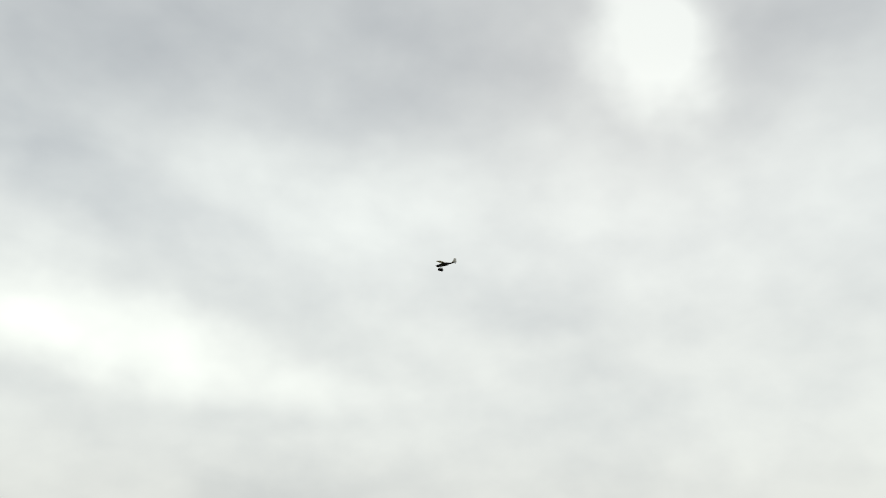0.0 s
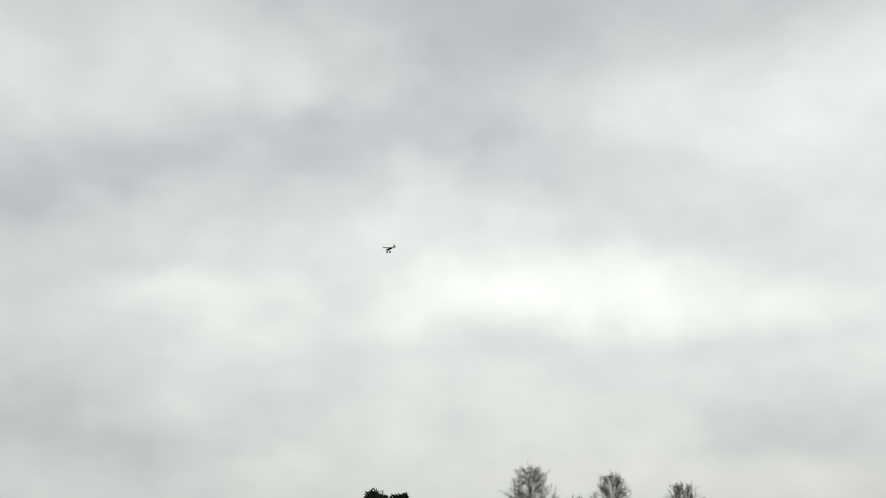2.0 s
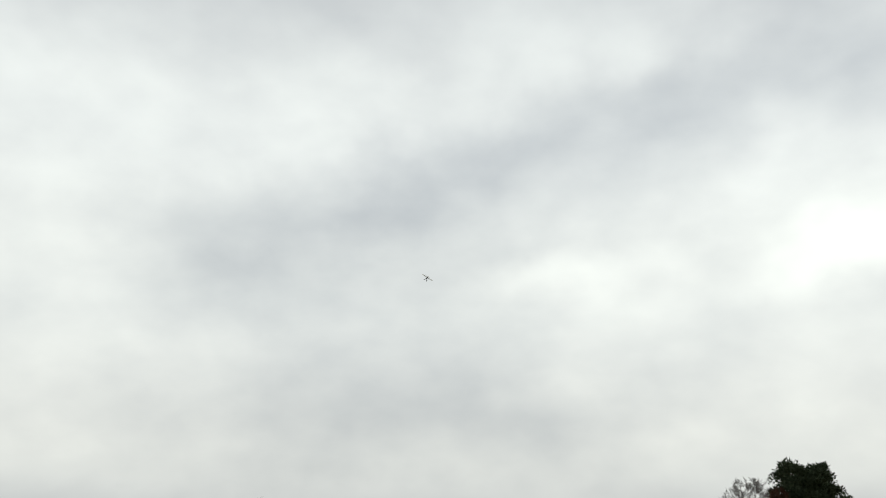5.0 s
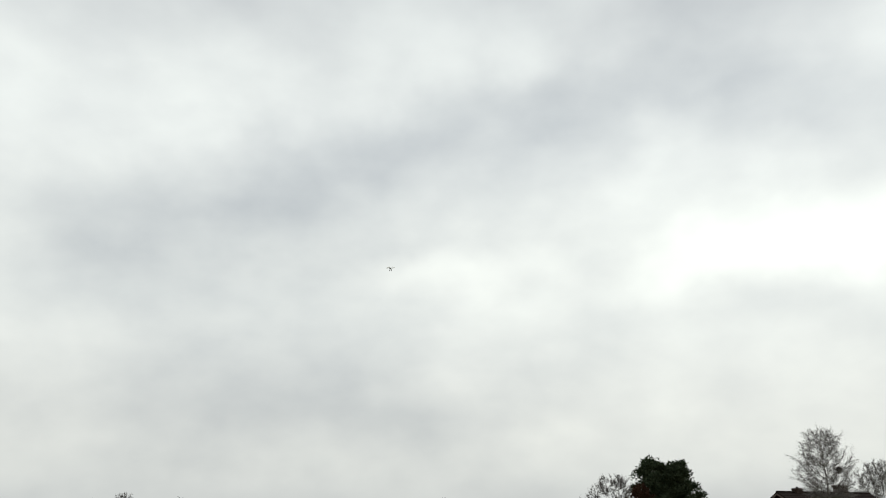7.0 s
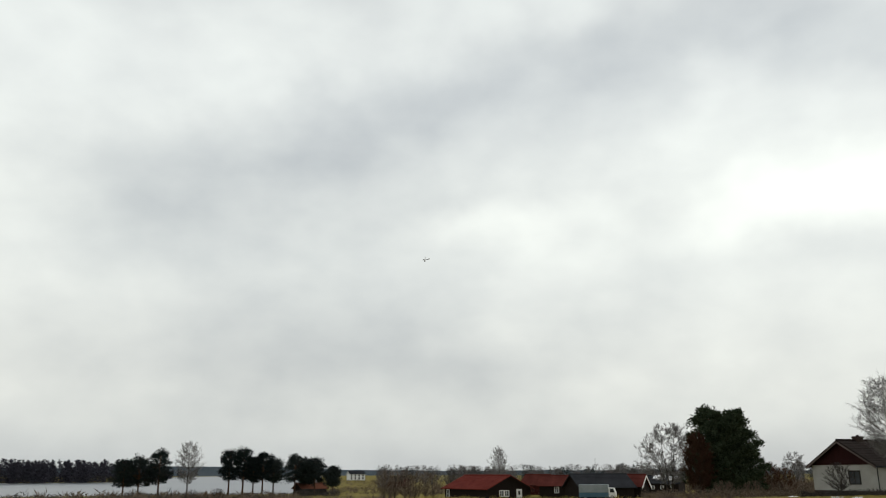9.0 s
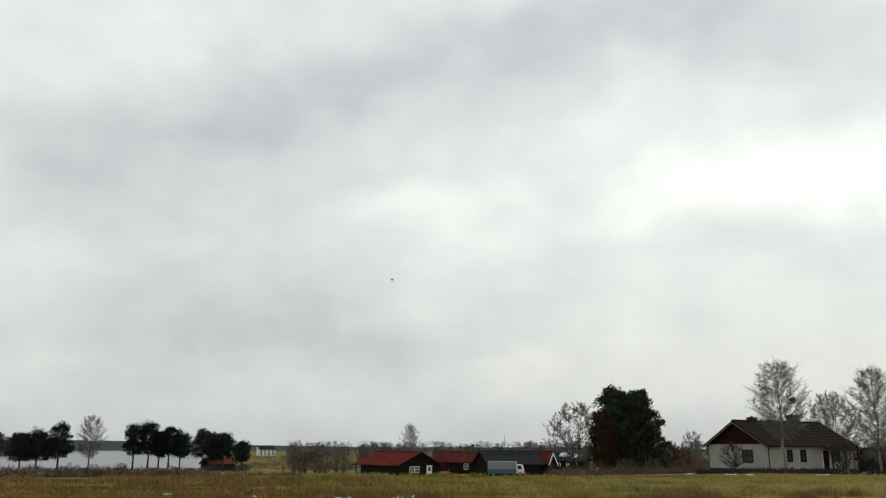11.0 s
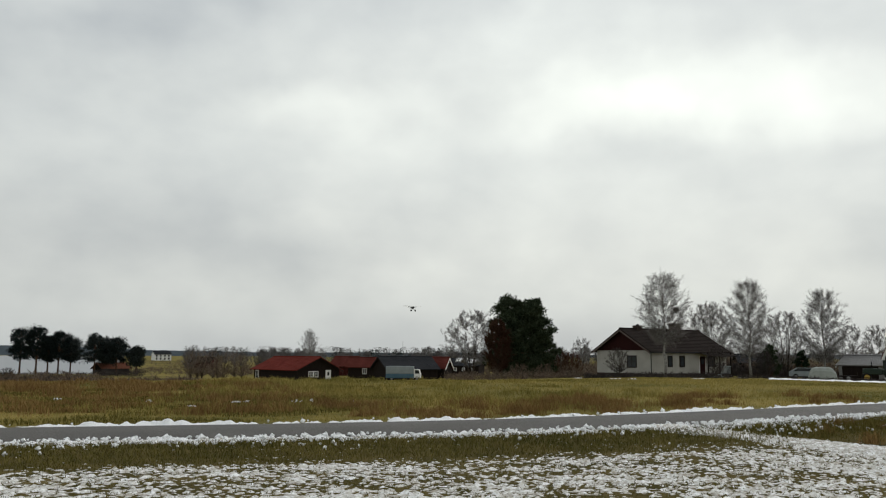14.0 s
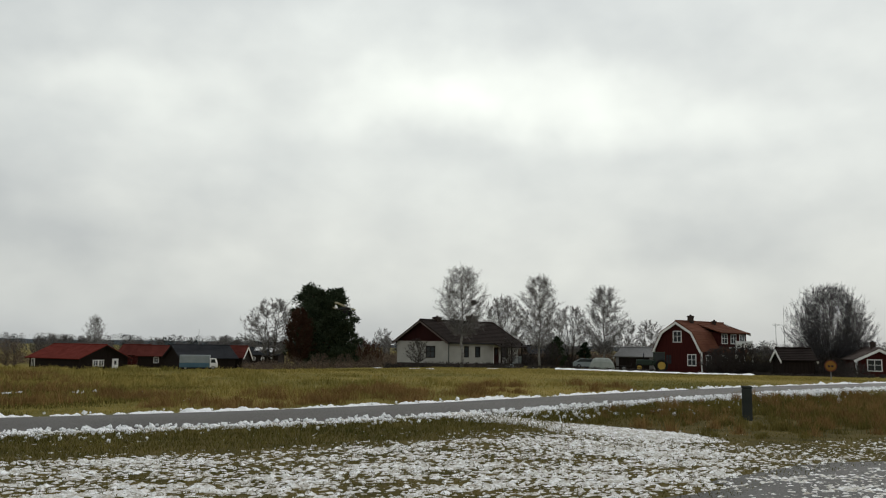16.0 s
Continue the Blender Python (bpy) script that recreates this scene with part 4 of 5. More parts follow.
def build_trees():
    pine_tree(spot(9.75, 118), 11.5, 3.4, 11, "broad dark green pine with two rounded tops", ((-1.5, 0, 1.0), (1.7, 0.4, 0.985), (0.2, -0.3, 0.88)), 0.06, 78, 210, 1.3, flat=0.62)
    bare_tree(spot(8.1, 113), 8.2, 2.4, 12, M_BARK, M_TWIG_RED, "russet bare tree before a pine", "bare_tree", 4, 0.12, 26, 9, 22, thick=0.8, twig_w=0.022)
    bare_tree(spot(6.4, 124), 10.5, 5.0, 13, M_BARK, M_TWIG, "wide bare deciduous tree beside a pine", "bare_tree", 5, 0.2, 19, 8, 20, up=0.7, twig_w=0.018)
    # birches round the bungalow
    bare_tree(spot(19.35, 90), 11.1, 3.1, 14, M_BIRCH, M_TWIG, "tall bare birch with pale trunk by the bungalow", low=0.30, limbs=100, subs=9, fine=26, up=1.0, droop=0.2, wide_at=0.40, group="birches", twig_w=0.007)
    bare_tree(spot(24.75, 120), 13.2, 3.5, 15, M_BIRCH, M_TWIG, "tall bare birch with drooping twigs", low=0.2, limbs=110, subs=9, fine=24, up=1.0, droop=0.15, wide_at=0.42, group="birches", twig_w=0.010)
    bare_tree(spot(29.1, 126), 12.4, 3.3, 16, M_BIRCH, M_TWIG, "slim bare birch beyond a garden", low=0.18, limbs=105, subs=9, fine=24, up=1.0, droop=0.15, wide_at=0.38, group="birches", twig_w=0.010)
    bare_tree(spot(22.3, 127), 10.7, 4.6, 17, M_BARK, M_TWIG, "many-stemmed bare tree behind the bungalow", "bare_tree", 7, 0.2, 18, 8, 18, twig_w=0.018)
    bare_tree(spot(26.9, 130), 9.6, 4.3, 18, M_BARK, M_TWIG, "thin many-stemmed bare tree by a yard", "bare_tree", 7, 0.2, 17, 7, 17, twig_w=0.016)
    bare_tree(spot(30.6, 135), 8.0, 2.8, 19, M_BARK, M_TWIG, "small bare tree near a carport", "bare_tree", 3, 0.2, 20, 8, 18)
    bare_tree(spot(32.1, 175), 9.9, 3.2, 20, M_BARK, M_TWIG, "distant grey bare tree behind houses", "bare_tree", 3, 0.15, 22, 8, 18, twig_w=0.018)
    bare_tree(spot(13.9, 170), 7.4, 2.6, 21, M_BARK, M_TWIG, "distant grey bare tree behind houses", "bare_tree", 3, 0.15, 18, 8, 16, twig_w=0.018)
    # round willow
    bare_tree(spot(43.25, 122), 12.1, 6.5, 22, M_BARK, M_TWIG_WILLOW, "big round many-stemmed bare willow", "willow_tree", 36, 0.14, 30, 7, 12, up=1.0, thick=0.45, wide_at=0.42, twig_w=0.009, dome=True)
    # apple trees and shrubs before the bungalow
    bare_tree(spot(16.3, 86), 3.1, 1.6, 23, M_BARK, M_TWIG_DARK, "small bare garden tree before a white wall", "garden_tree", 4, 0.2, 16, 7, 14)
    bare_tree(spot(22.6, 90), 3.4, 1.4, 24, M_BARK, M_TWIG_DARK, "bare shrub by the porch", "shrub", 4, 0.15, 14, 7, 14)
    for k, (az, d, hh, sp, red) in enumerate([(12.4, 122, 4.3, 2.3, 1), (13.2, 126, 3.8, 2.2, 1), (11.3, 108, 1.9, 1.8, 1), (9.6, 104, 2.0, 2.2, 1), (7.8, 106, 1.7, 2.0, 1), (36.2, 104, 3.0, 2.2, 0), (37.0, 102, 3.4, 2.4, 0), (36.6, 106, 3.2, 2.4, 0), (37.7, 107, 3.6, 2.4, 0), (40.2, 108, 3.0, 2.2, 0), (42.6, 104, 2.6, 2.2, 0),
                                              (38.2, 104, 3.7, 2.2, 0), (39.3, 106, 3.4, 2.0, 0), (25.6, 112, 3.4, 1.5, 0), (43.6, 98, 2.0, 1.6, 0), (6.0, 108, 1.4, 1.8, 1), (13.0, 104, 1.6, 1.8, 1), (-25.0, 190, 2.0, 2.5, 0), (-23.4, 195, 2.2, 2.0, 0)]):
        bare_tree(spot(az, d), hh, sp, 40 + k, M_BARK, (M_TWIG_BROWN if hh < 2.1 else M_TWIG_RED) if red else M_TWIG_DARK, "russet leafless bush at the field edge" if red else "dark leafless bush beside the houses", "bush", 6, 0.05, 18, 6, 15, thick=0.5, up=1.2, twig_w=0.018)
    pine_tree(spot(25.9, 121), 4.2, 1.3, 31, "small dark spruce beside bare birches", low=0.05, clumps=60, tufts=60, clump_r=0.5, name="spruce_tree", flat=1.0)
    pine_tree(spot(27.8, 124), 3.6, 1.2, 32, "small dark spruce beside bare birches", low=0.05, clumps=50, tufts=60, clump_r=0.5, name="spruce_tree", flat=1.0)
    # pines on the lake shore
    for k, (az, top, d, sp) in enumerate([(-27.1, 1.47, 233, 2.7), (-28.3, 1.0, 236, 3.0), (-29.2, 0.9, 238, 2.8), (-22.75, 1.46, 233, 2.1), (-21.85, 1.61, 233, 2.2), (-20.6, 1.36, 232, 2.7), (-21.2, 1.0, 236, 2.4), (-18.5, 1.15, 226, 2.8), (-17.2, 0.88, 224, 2.5), (-16.0, 0.4, 222, 1.6), (-17.8, 0.8, 228, 2.3), (-19.9, 0.9, 235, 2.0)]):
        b = spot(az, d)
        pine_tree(b, EYE[2] + d * math.tan(radians(top)) - b.z, sp, 60 + k, "dark shore pine with bare lower trunk", low=0.36 if k > 2 else 0.28, clumps=44, tufts=120, clump_r=1.5, needles=M_NEEDLE_FAR, flat=0.35, group="shore pines")
    b = spot(-25.35, 230)
    bare_tree(b, EYE[2] + 230 * math.tan(radians(2.0)) - b.z, 3.8, 80, M_BARK, M_TWIG, "tall bare birch on the lake shore", low=0.22, limbs=90, subs=8, fine=18, up=1.0, wide_at=0.45, twig_w=0.016)
    b = spot(-4.85, 200)
    bare_tree(b, EYE[2] + 200 * math.tan(radians(1.72)) - b.z, 2.7, 81, M_BARK, M_TWIG, "pointed bare tree behind a cottage", "bare_tree", low=0.08, limbs=80, subs=8, fine=14, up=1.8, wide_at=0.35, twig_w=0.018)
    rnd = random.Random(5)
    for k, az in enumerate([-12.6, -11.9, -11.2, -10.5, -9.8, -12.2, -10.9, -9.3]):
        d = 175 + 14 * rnd.random()
        b = spot(az, d)
        bare_tree(b, 4.6 + rnd.random() * 1.6, 2.4, 90 + k, M_BARK, M_TWIG_BROWN, "brown leafless tree at the field edge", "bare_tree", 4, 0.06, 16, 6, 12, up=1.3, twig_w=0.016, group="field-edge trees")
    for k, (az, top, d) in enumerate([(0.3, 0.1, 260), (-0.9, 0.3, 320), (3.2, 0.55, 300), (4.0, 0.3, 310), (2.4, 0.15, 330), (-6.5, 0.45, 330), (-7.3, 0.5, 340), (-8.1, 0.35, 320), (-2.6, 0.2, 330), (5.3, 0.3, 280), (-12.7, 0.4, 300), (-5.6, 0.3, 340)]):
        b = spot(az, d)
        hh = EYE[2] + d * math.tan(radians(top)) - b.z
        bare_tree(b, hh, hh * 0.42, 110 + k, M_BARK, M_TWIG_FAR, "distant grey bare tree beyond cottages", "bare_tree", 4, 0.06, 18, 8, 16, up=1.2, twig_w=0.04, group="distant trees")


build_trees()


def build_distance():
    """Low wooded hills round the plain, with a ragged top."""
    b = Buf()
    rnd = random.Random(9)
    n = 900
    for r, up in ((2000, 0), (2060, 1), (2900, 0.9)):
        for k in range(n):
            a = 2 * math.pi * k / n
            az = math.degrees(a) if a < math.pi else math.degrees(a) - 360
            lake_side = 1 - ease(-19, -14, az) if az > -100 else 1
            top = (7 + 9 * lake_side + 4 * noise.noise(Vector((math.sin(a) * 6, math.cos(a) * 6, 2))) + rnd.uniform(-0.8, 0.8)) * up - (1 - up) * 6
            b.v.append((r * math.sin(a), r * math.cos(a), top))
    for i in range(2):
        for k in range(n):
            b.f.append((i * n + k, i * n + (k + 1) % n, (i + 1) * n + (k + 1) % n, (i + 1) * n + k))
    # no air haze is modelled; the hills carry it in their colour
    tagged(part("backdrop", b, M_FOREST_HAZED), "wooded hills beyond the plain, blue-grey distance haze in their colour", "hills", kind="structure")
    # a loose belt of bare and dark trees across the plain
    far, dark = Buf(), Buf()
    for k in range(760):
        az = rnd.uniform(-13, 60)
        d = rnd.uniform(340, 760)
        p = spot(az, d)
        hh = rnd.uniform(5.2, 9.8) * (d / 420) ** 0.4
        w = hh * rnd.uniform(0.3, 0.55)
        b = dark if rnd.random() < 0.25 else far
        for _ in range(230):
            u = rnd.random()
            e = math.sin(math.pi * min(1, u * 0.86 + 0.12)) ** 0.6
            q = p + Vector((rnd.gauss(0, 0.5) * w * e, rnd.gauss(0, 0.5) * w * e, hh * u))
            sliver(b, q, q + Vector((rnd.uniform(-1, 1), rnd.uniform(-1, 1), rnd.uniform(-0.3, 1.0))) * 0.6, 0.17, rnd)
        b.tube([p - Vector((0, 0, 0.5)), p + Vector((0, 0, hh * 0.6))], [0.16, 0.06], 4, False)
    # wooded headland beyond the near water
    wood = Buf()
    for k in range(300):
        az = -25.5 - 14.5 * rnd.random() ** 0.8
        p = spot(az, (600 + 760 * ease(-29.0, -24.0, az)) * rnd.uniform(1.0, 1.14))
        hh = rnd.uniform(11, 15.5)
        for _ in range(150):
            u = rnd.random()
            w = hh * 0.20 * (1.05 - u) ** 0.7
            q = p + Vector((rnd.gauss(0, 0.7) * w, rnd.gauss(0, 0.7) * w, hh * u))
            sliver(wood, q, q + Vector((rnd.uniform(-1, 1), rnd.uniform(-1, 1), rnd.uniform(-0.5, 0.9))) * 1.1, 0.5, rnd)
    tagged(part("headland_wood", wood, M_WOOD), "dark blue-grey mixed wood on a lake headland", "trees", kind="stuff")
    row, dusk = Buf(), Buf()
    # scrub: from and to (degrees right), distances, height, how many bushes, dark or brown
    near_scrub = [
        (14, 24.5, 84, 88, 0.8, 240, True), (24, 33, 94, 100, 0.5, 160, True), (-36, -19, 52, 112, 1.0, 620, True), (-36, -18, 50, 110, 1.0, 760, False),
        (-24, -12, 60, 120, 0.6, 420, False), (4.5, 14, 100, 108, 1.3, 300, False), (35.8, 45, 106, 116, 2.7, 420, True),
        (22.8, 30, 127, 134, 2.2, 260, True), (44, 47.5, 92, 96, 0.9, 90, True), (38.5, 44.5, 93, 96, 0.5, 120, True)]
    far_scrub = [
        (-12.6, 14, 205, 260, 4.2, 560, False), (11.5, 15.5, 130, 150, 3.0, 140, False), (22.0, 33, 134, 160, 3.8, 800, False),
        (34, 47, 125, 150, 3.6, 420, True), (-31, -21, 118, 150, 1.3, 260, False), (-17, -11, 225, 330, 1.1, 460, False),
        (-36, -22, 118, 170, 1.3, 420, True), (-17, -11.5, 330, 640, 2.2, 420, False), (-15.4, -12.4, 270, 330, 1.8, 90, False),
        (-30, -18, 236, 243, 0.7, 160, True), (11, 16, 150, 185, 3.6, 240, False), (23, 35, 165, 215, 5.0, 520, False), (14, 24, 160, 200, 3.4, 240, False),
        (-18.6, -15.5, 205, 215, 2.6, 120, True)]
    for az0, az1, d0, d1, hh, count, shade in near_scrub + far_scrub:
        for k in range(count):
            p = spot(rnd.uniform(az0, az1), rnd.uniform(d0, d1))
            h1 = hh * (0.45 + 0.55 * rnd.random() ** 1.5) * (0.75 + 0.5 * noise.noise(Vector((p.x * 0.05, p.y * 0.05, 4))))
            tall = h1 > 1.6
            for _ in range(60 if tall else 26):
                u = rnd.random()
                w = h1 * 0.42 * math.sin(math.pi * (0.15 + 0.8 * u)) ** 0.6
                q = p + Vector((rnd.gauss(0, 1) * w, rnd.gauss(0, 1) * w, h1 * u * 0.9))
                sliver(dusk if shade else row, q, q + Vector((rnd.uniform(-1, 1), rnd.uniform(-1, 1), rnd.uniform(0.0, 1.2))) * (0.2 + 0.08 * h1), 0.018 + 0.014 * h1, rnd)
    tagged(part("garden_hedge", dusk, M_TWIG_DARK), "dark leafless garden hedges and scrub round houses", "hedge", kind="stuff")
    tagged(part("hedgerow", row, M_TWIG_BROWN), "dark brown leafless scrub and hedges between houses", "hedge", kind="stuff")
    tagged(part("far_trees", far, M_TWIG_FAR), "belt of distant grey leafless trees", "trees", kind="stuff")
    tagged(part("far_conifers", dark, M_NEEDLE_FAR), "scattered distant dark conifers", "trees", kind="stuff")


build_distance()


# ---- small things ----
def wheel_on(parent, m, r, w, tyre_material, rim_material, name="wheel", keyed=False):
    t = Buf()
    n = 18
    prof = [(0.62, 0.5), (0.93, 0.5), (1.0, 0.3), (1.0, -0.3), (0.93, -0.5), (0.62, -0.5)]
    vs, fs = [], []
    for i in range(n):
        a = 2 * math.pi * i / n
        vs += [m @ Vector((w * y, r * x * math.cos(a), r * x * math.sin(a))) for x, y in prof]
    for i in range(n):
        j = (i + 1) % n
        fs += [(6 * i + k, 6 * i + (k + 1) % 6, 6 * j + (k + 1) % 6, 6 * j + k) for k in range(6)]
    t.add(vs, fs)
    ob = part(name, t, tyre_material, parent, "black tyre", smooth=True)
    h = Buf()
    h.tube([m @ Vector((-0.35 * w, 0, 0)), m @ Vector((0, 0, 0)), m @ Vector((0.35 * w, 0, 0))], [0.64 * r, 0.5 * r, 0.64 * r], 14)
    part("rim", h, rim_material, ob)
    return ob


def build_truck():
    p = spot(1.55, 143)
    ob = thing("box_truck", Matrix.Translation(p) @ Matrix.Rotation(radians(-6), 4, "Z"), "old box truck with grey upper and faded blue lower side", "truck")
    b = Buf()
    b.box(-2.9, 1.9, 0, 2.2, 1.15, 2.45, bevel=0.06)
    part("box_body", b, M_TRUCKBOX, ob, "weathered grey box body")
    b = Buf()
    b.box(-2.92, 1.92, -0.02, 2.22, 0.42, 1.15, bevel=0.04)
    part("lower_panel", b, M_TRUCKBLUE, ob, "faded blue lower panel")
    b = Buf()
    b.prism([(1.95, 0.45), (3.1, 0.45), (3.1, 1.15), (2.85, 1.9), (1.95, 1.95)], 0.05, 2.15)
    cab = part("cab", b, M_WHITE, ob, "white cab")
    g = Buf()
    g.prism([(2.15, 1.2), (2.9, 1.2), (2.72, 1.78), (2.15, 1.78)], 0.03, 2.17)
    part("side_window", g, M_GLASS, cab)
    for x in (-1.9, 2.5):
        for y in (0.15, 2.05):
            wheel_on(ob, Matrix.Translation((x, y, 0.36)) @ Matrix.Rotation(radians(90), 4, "Z"), 0.36, 0.22, M_RUBBER, M_STEEL)


def build_tractor():
    p = spot(32.4, 103)
    ob = thing("tractor", Matrix.Translation(p) @ Matrix.Rotation(radians(-32 + 4), 4, "Z"), "dark green tractor with yellow wheel rims on a snowy yard", "tractor")
    b = Buf()
    b.box(-2.1, -0.1, 0.45, 1.05, 0.75, 1.45, bevel=0.1)
    part("bonnet", b, M_TRACTOR, ob)
    b = Buf()
    b.box(-0.1, 1.3, 0.2, 1.3, 0.7, 1.35, bevel=0.06)
    b.box(-0.1, 1.35, 0.2, 1.3, 2.25, 2.38, bevel=0.05)
    for x in (-0.02, 1.2):
        for y in (0.24, 1.2):
            b.box(x, x + 0.07, y, y + 0.07, 1.3, 2.3)
    part("cab", b, M_TRACTOR, ob)
    g = Buf()
    g.box(0.05, 1.2, 0.27, 0.29, 1.35, 2.25)
    part("pane", g, M_GLASS, ob)
    e = Buf()
    e.tube([(-1.2, 0.75, 1.4), (-1.2, 0.75, 2.2)], [0.05, 0.05], 8)
    part("exhaust", e, M_SHEET_DARK, ob)
    turn = Matrix.Rotation(radians(90), 4, "Z")
    for y in (0.05, 1.45):
        wheel_on(ob, Matrix.Translation((0.85, y, 0.76)) @ turn, 0.76, 0.42, M_RUBBER, M_RIM)
        wheel_on(ob, Matrix.Translation((-1.75, y * 0.9 + 0.1, 0.48)) @ turn, 0.48, 0.28, M_RUBBER, M_RIM)
    # a low trailer before it
    p = spot(30.4, 96)
    tr = thing("farm_trailer", Matrix.Translation(p) @ Matrix.Rotation(radians(-30), 4, "Z"), "small dark farm trailer on a snowy yard", "trailer")
    b = Buf()
    b.box(-0.9, 0.9, -0.5, 0.5, 0.45, 0.6, bevel=0.02)
    b.box(-0.9, -0.85, -0.5, 0.5, 0.6, 0.95)
    b.box(0.85, 0.9, -0.5, 0.5, 0.6, 0.95)
    b.tube([(0.9, 0, 0.5), (2.0, 0, 0.4)], [0.04, 0.04], 6)
    part("bed", b, M_DARKWOOD, tr)
    for y in (-0.6, 0.6):
        wheel_on(tr, Matrix.Translation((0, y, 0.32)) @ turn, 0.32, 0.18, M_RUBBER, M_STEEL)
    # parked car by the carport
    p = spot(28.0, 121)
    car = thing("parked_car", Matrix.Translation(p) @ Matrix.Rotation(radians(-25), 4, "Z"), "pale grey parked car half hidden behind trees", "car")
    b = Buf()
    b.prism([(-2.1, 0.3), (2.1, 0.3), (2.1, 0.8), (1.2, 0.92), (0.6, 1.4), (-1.1, 1.42), (-1.9, 0.95), (-2.1, 0.85)], -0.8, 0.8)
    part("body", b, M_TRUCKBOX, car)
    g = Buf()
    g.prism([(-1.6, 0.95), (1.05, 0.95), (0.52, 1.34), (-1.05, 1.35)], -0.815, 0.815)
    part("side_window", g, M_GLASS, car)
    for x in (-1.3, 1.3):
        for y in (-0.75, 0.75):
            wheel_on(car, Matrix.Translation((x, y, 0.31)) @ turn, 0.31, 0.18, M_RUBBER, M_STEEL)


def build_tarp():
    p = spot(28.95, 112)
    ob = thing("covered_woodpile", Matrix.Translation(p) @ Matrix.Rotation(radians(-24), 4, "Z"), "pale tarpaulin draped over a stacked woodpile", "woodpile")
    b, rnd = Buf(), random.Random(8)
    nx, ny = 14, 8
    for i in range(nx):
        for j in range(ny):
            u, v = i / (nx - 1) * 2 - 1, j / (ny - 1) * 2 - 1
            z = 1.55 * (1 - abs(v) ** 2.2) ** 0.6 * (1 - abs(u) ** 6) + rnd.uniform(-0.05, 0.05)
            b.v.append((1.7 * u, 1.0 * v, max(z, 0.0) - 0.03))
    b.f += [(i * ny + j, (i + 1) * ny + j, (i + 1) * ny + j + 1, i * ny + j + 1) for i in range(nx - 1) for j in range(ny - 1)]
    part("tarpaulin", b, M_TARP, ob)
    w = Buf()
    for k in range(9):
        w.tube([(-1.4, -0.7 + 0.17 * k, 0.12), (1.4, -0.7 + 0.17 * k, 0.12)], [0.085, 0.085], 7)
    part("logs", w, M_BARK, ob)


build_tarp()


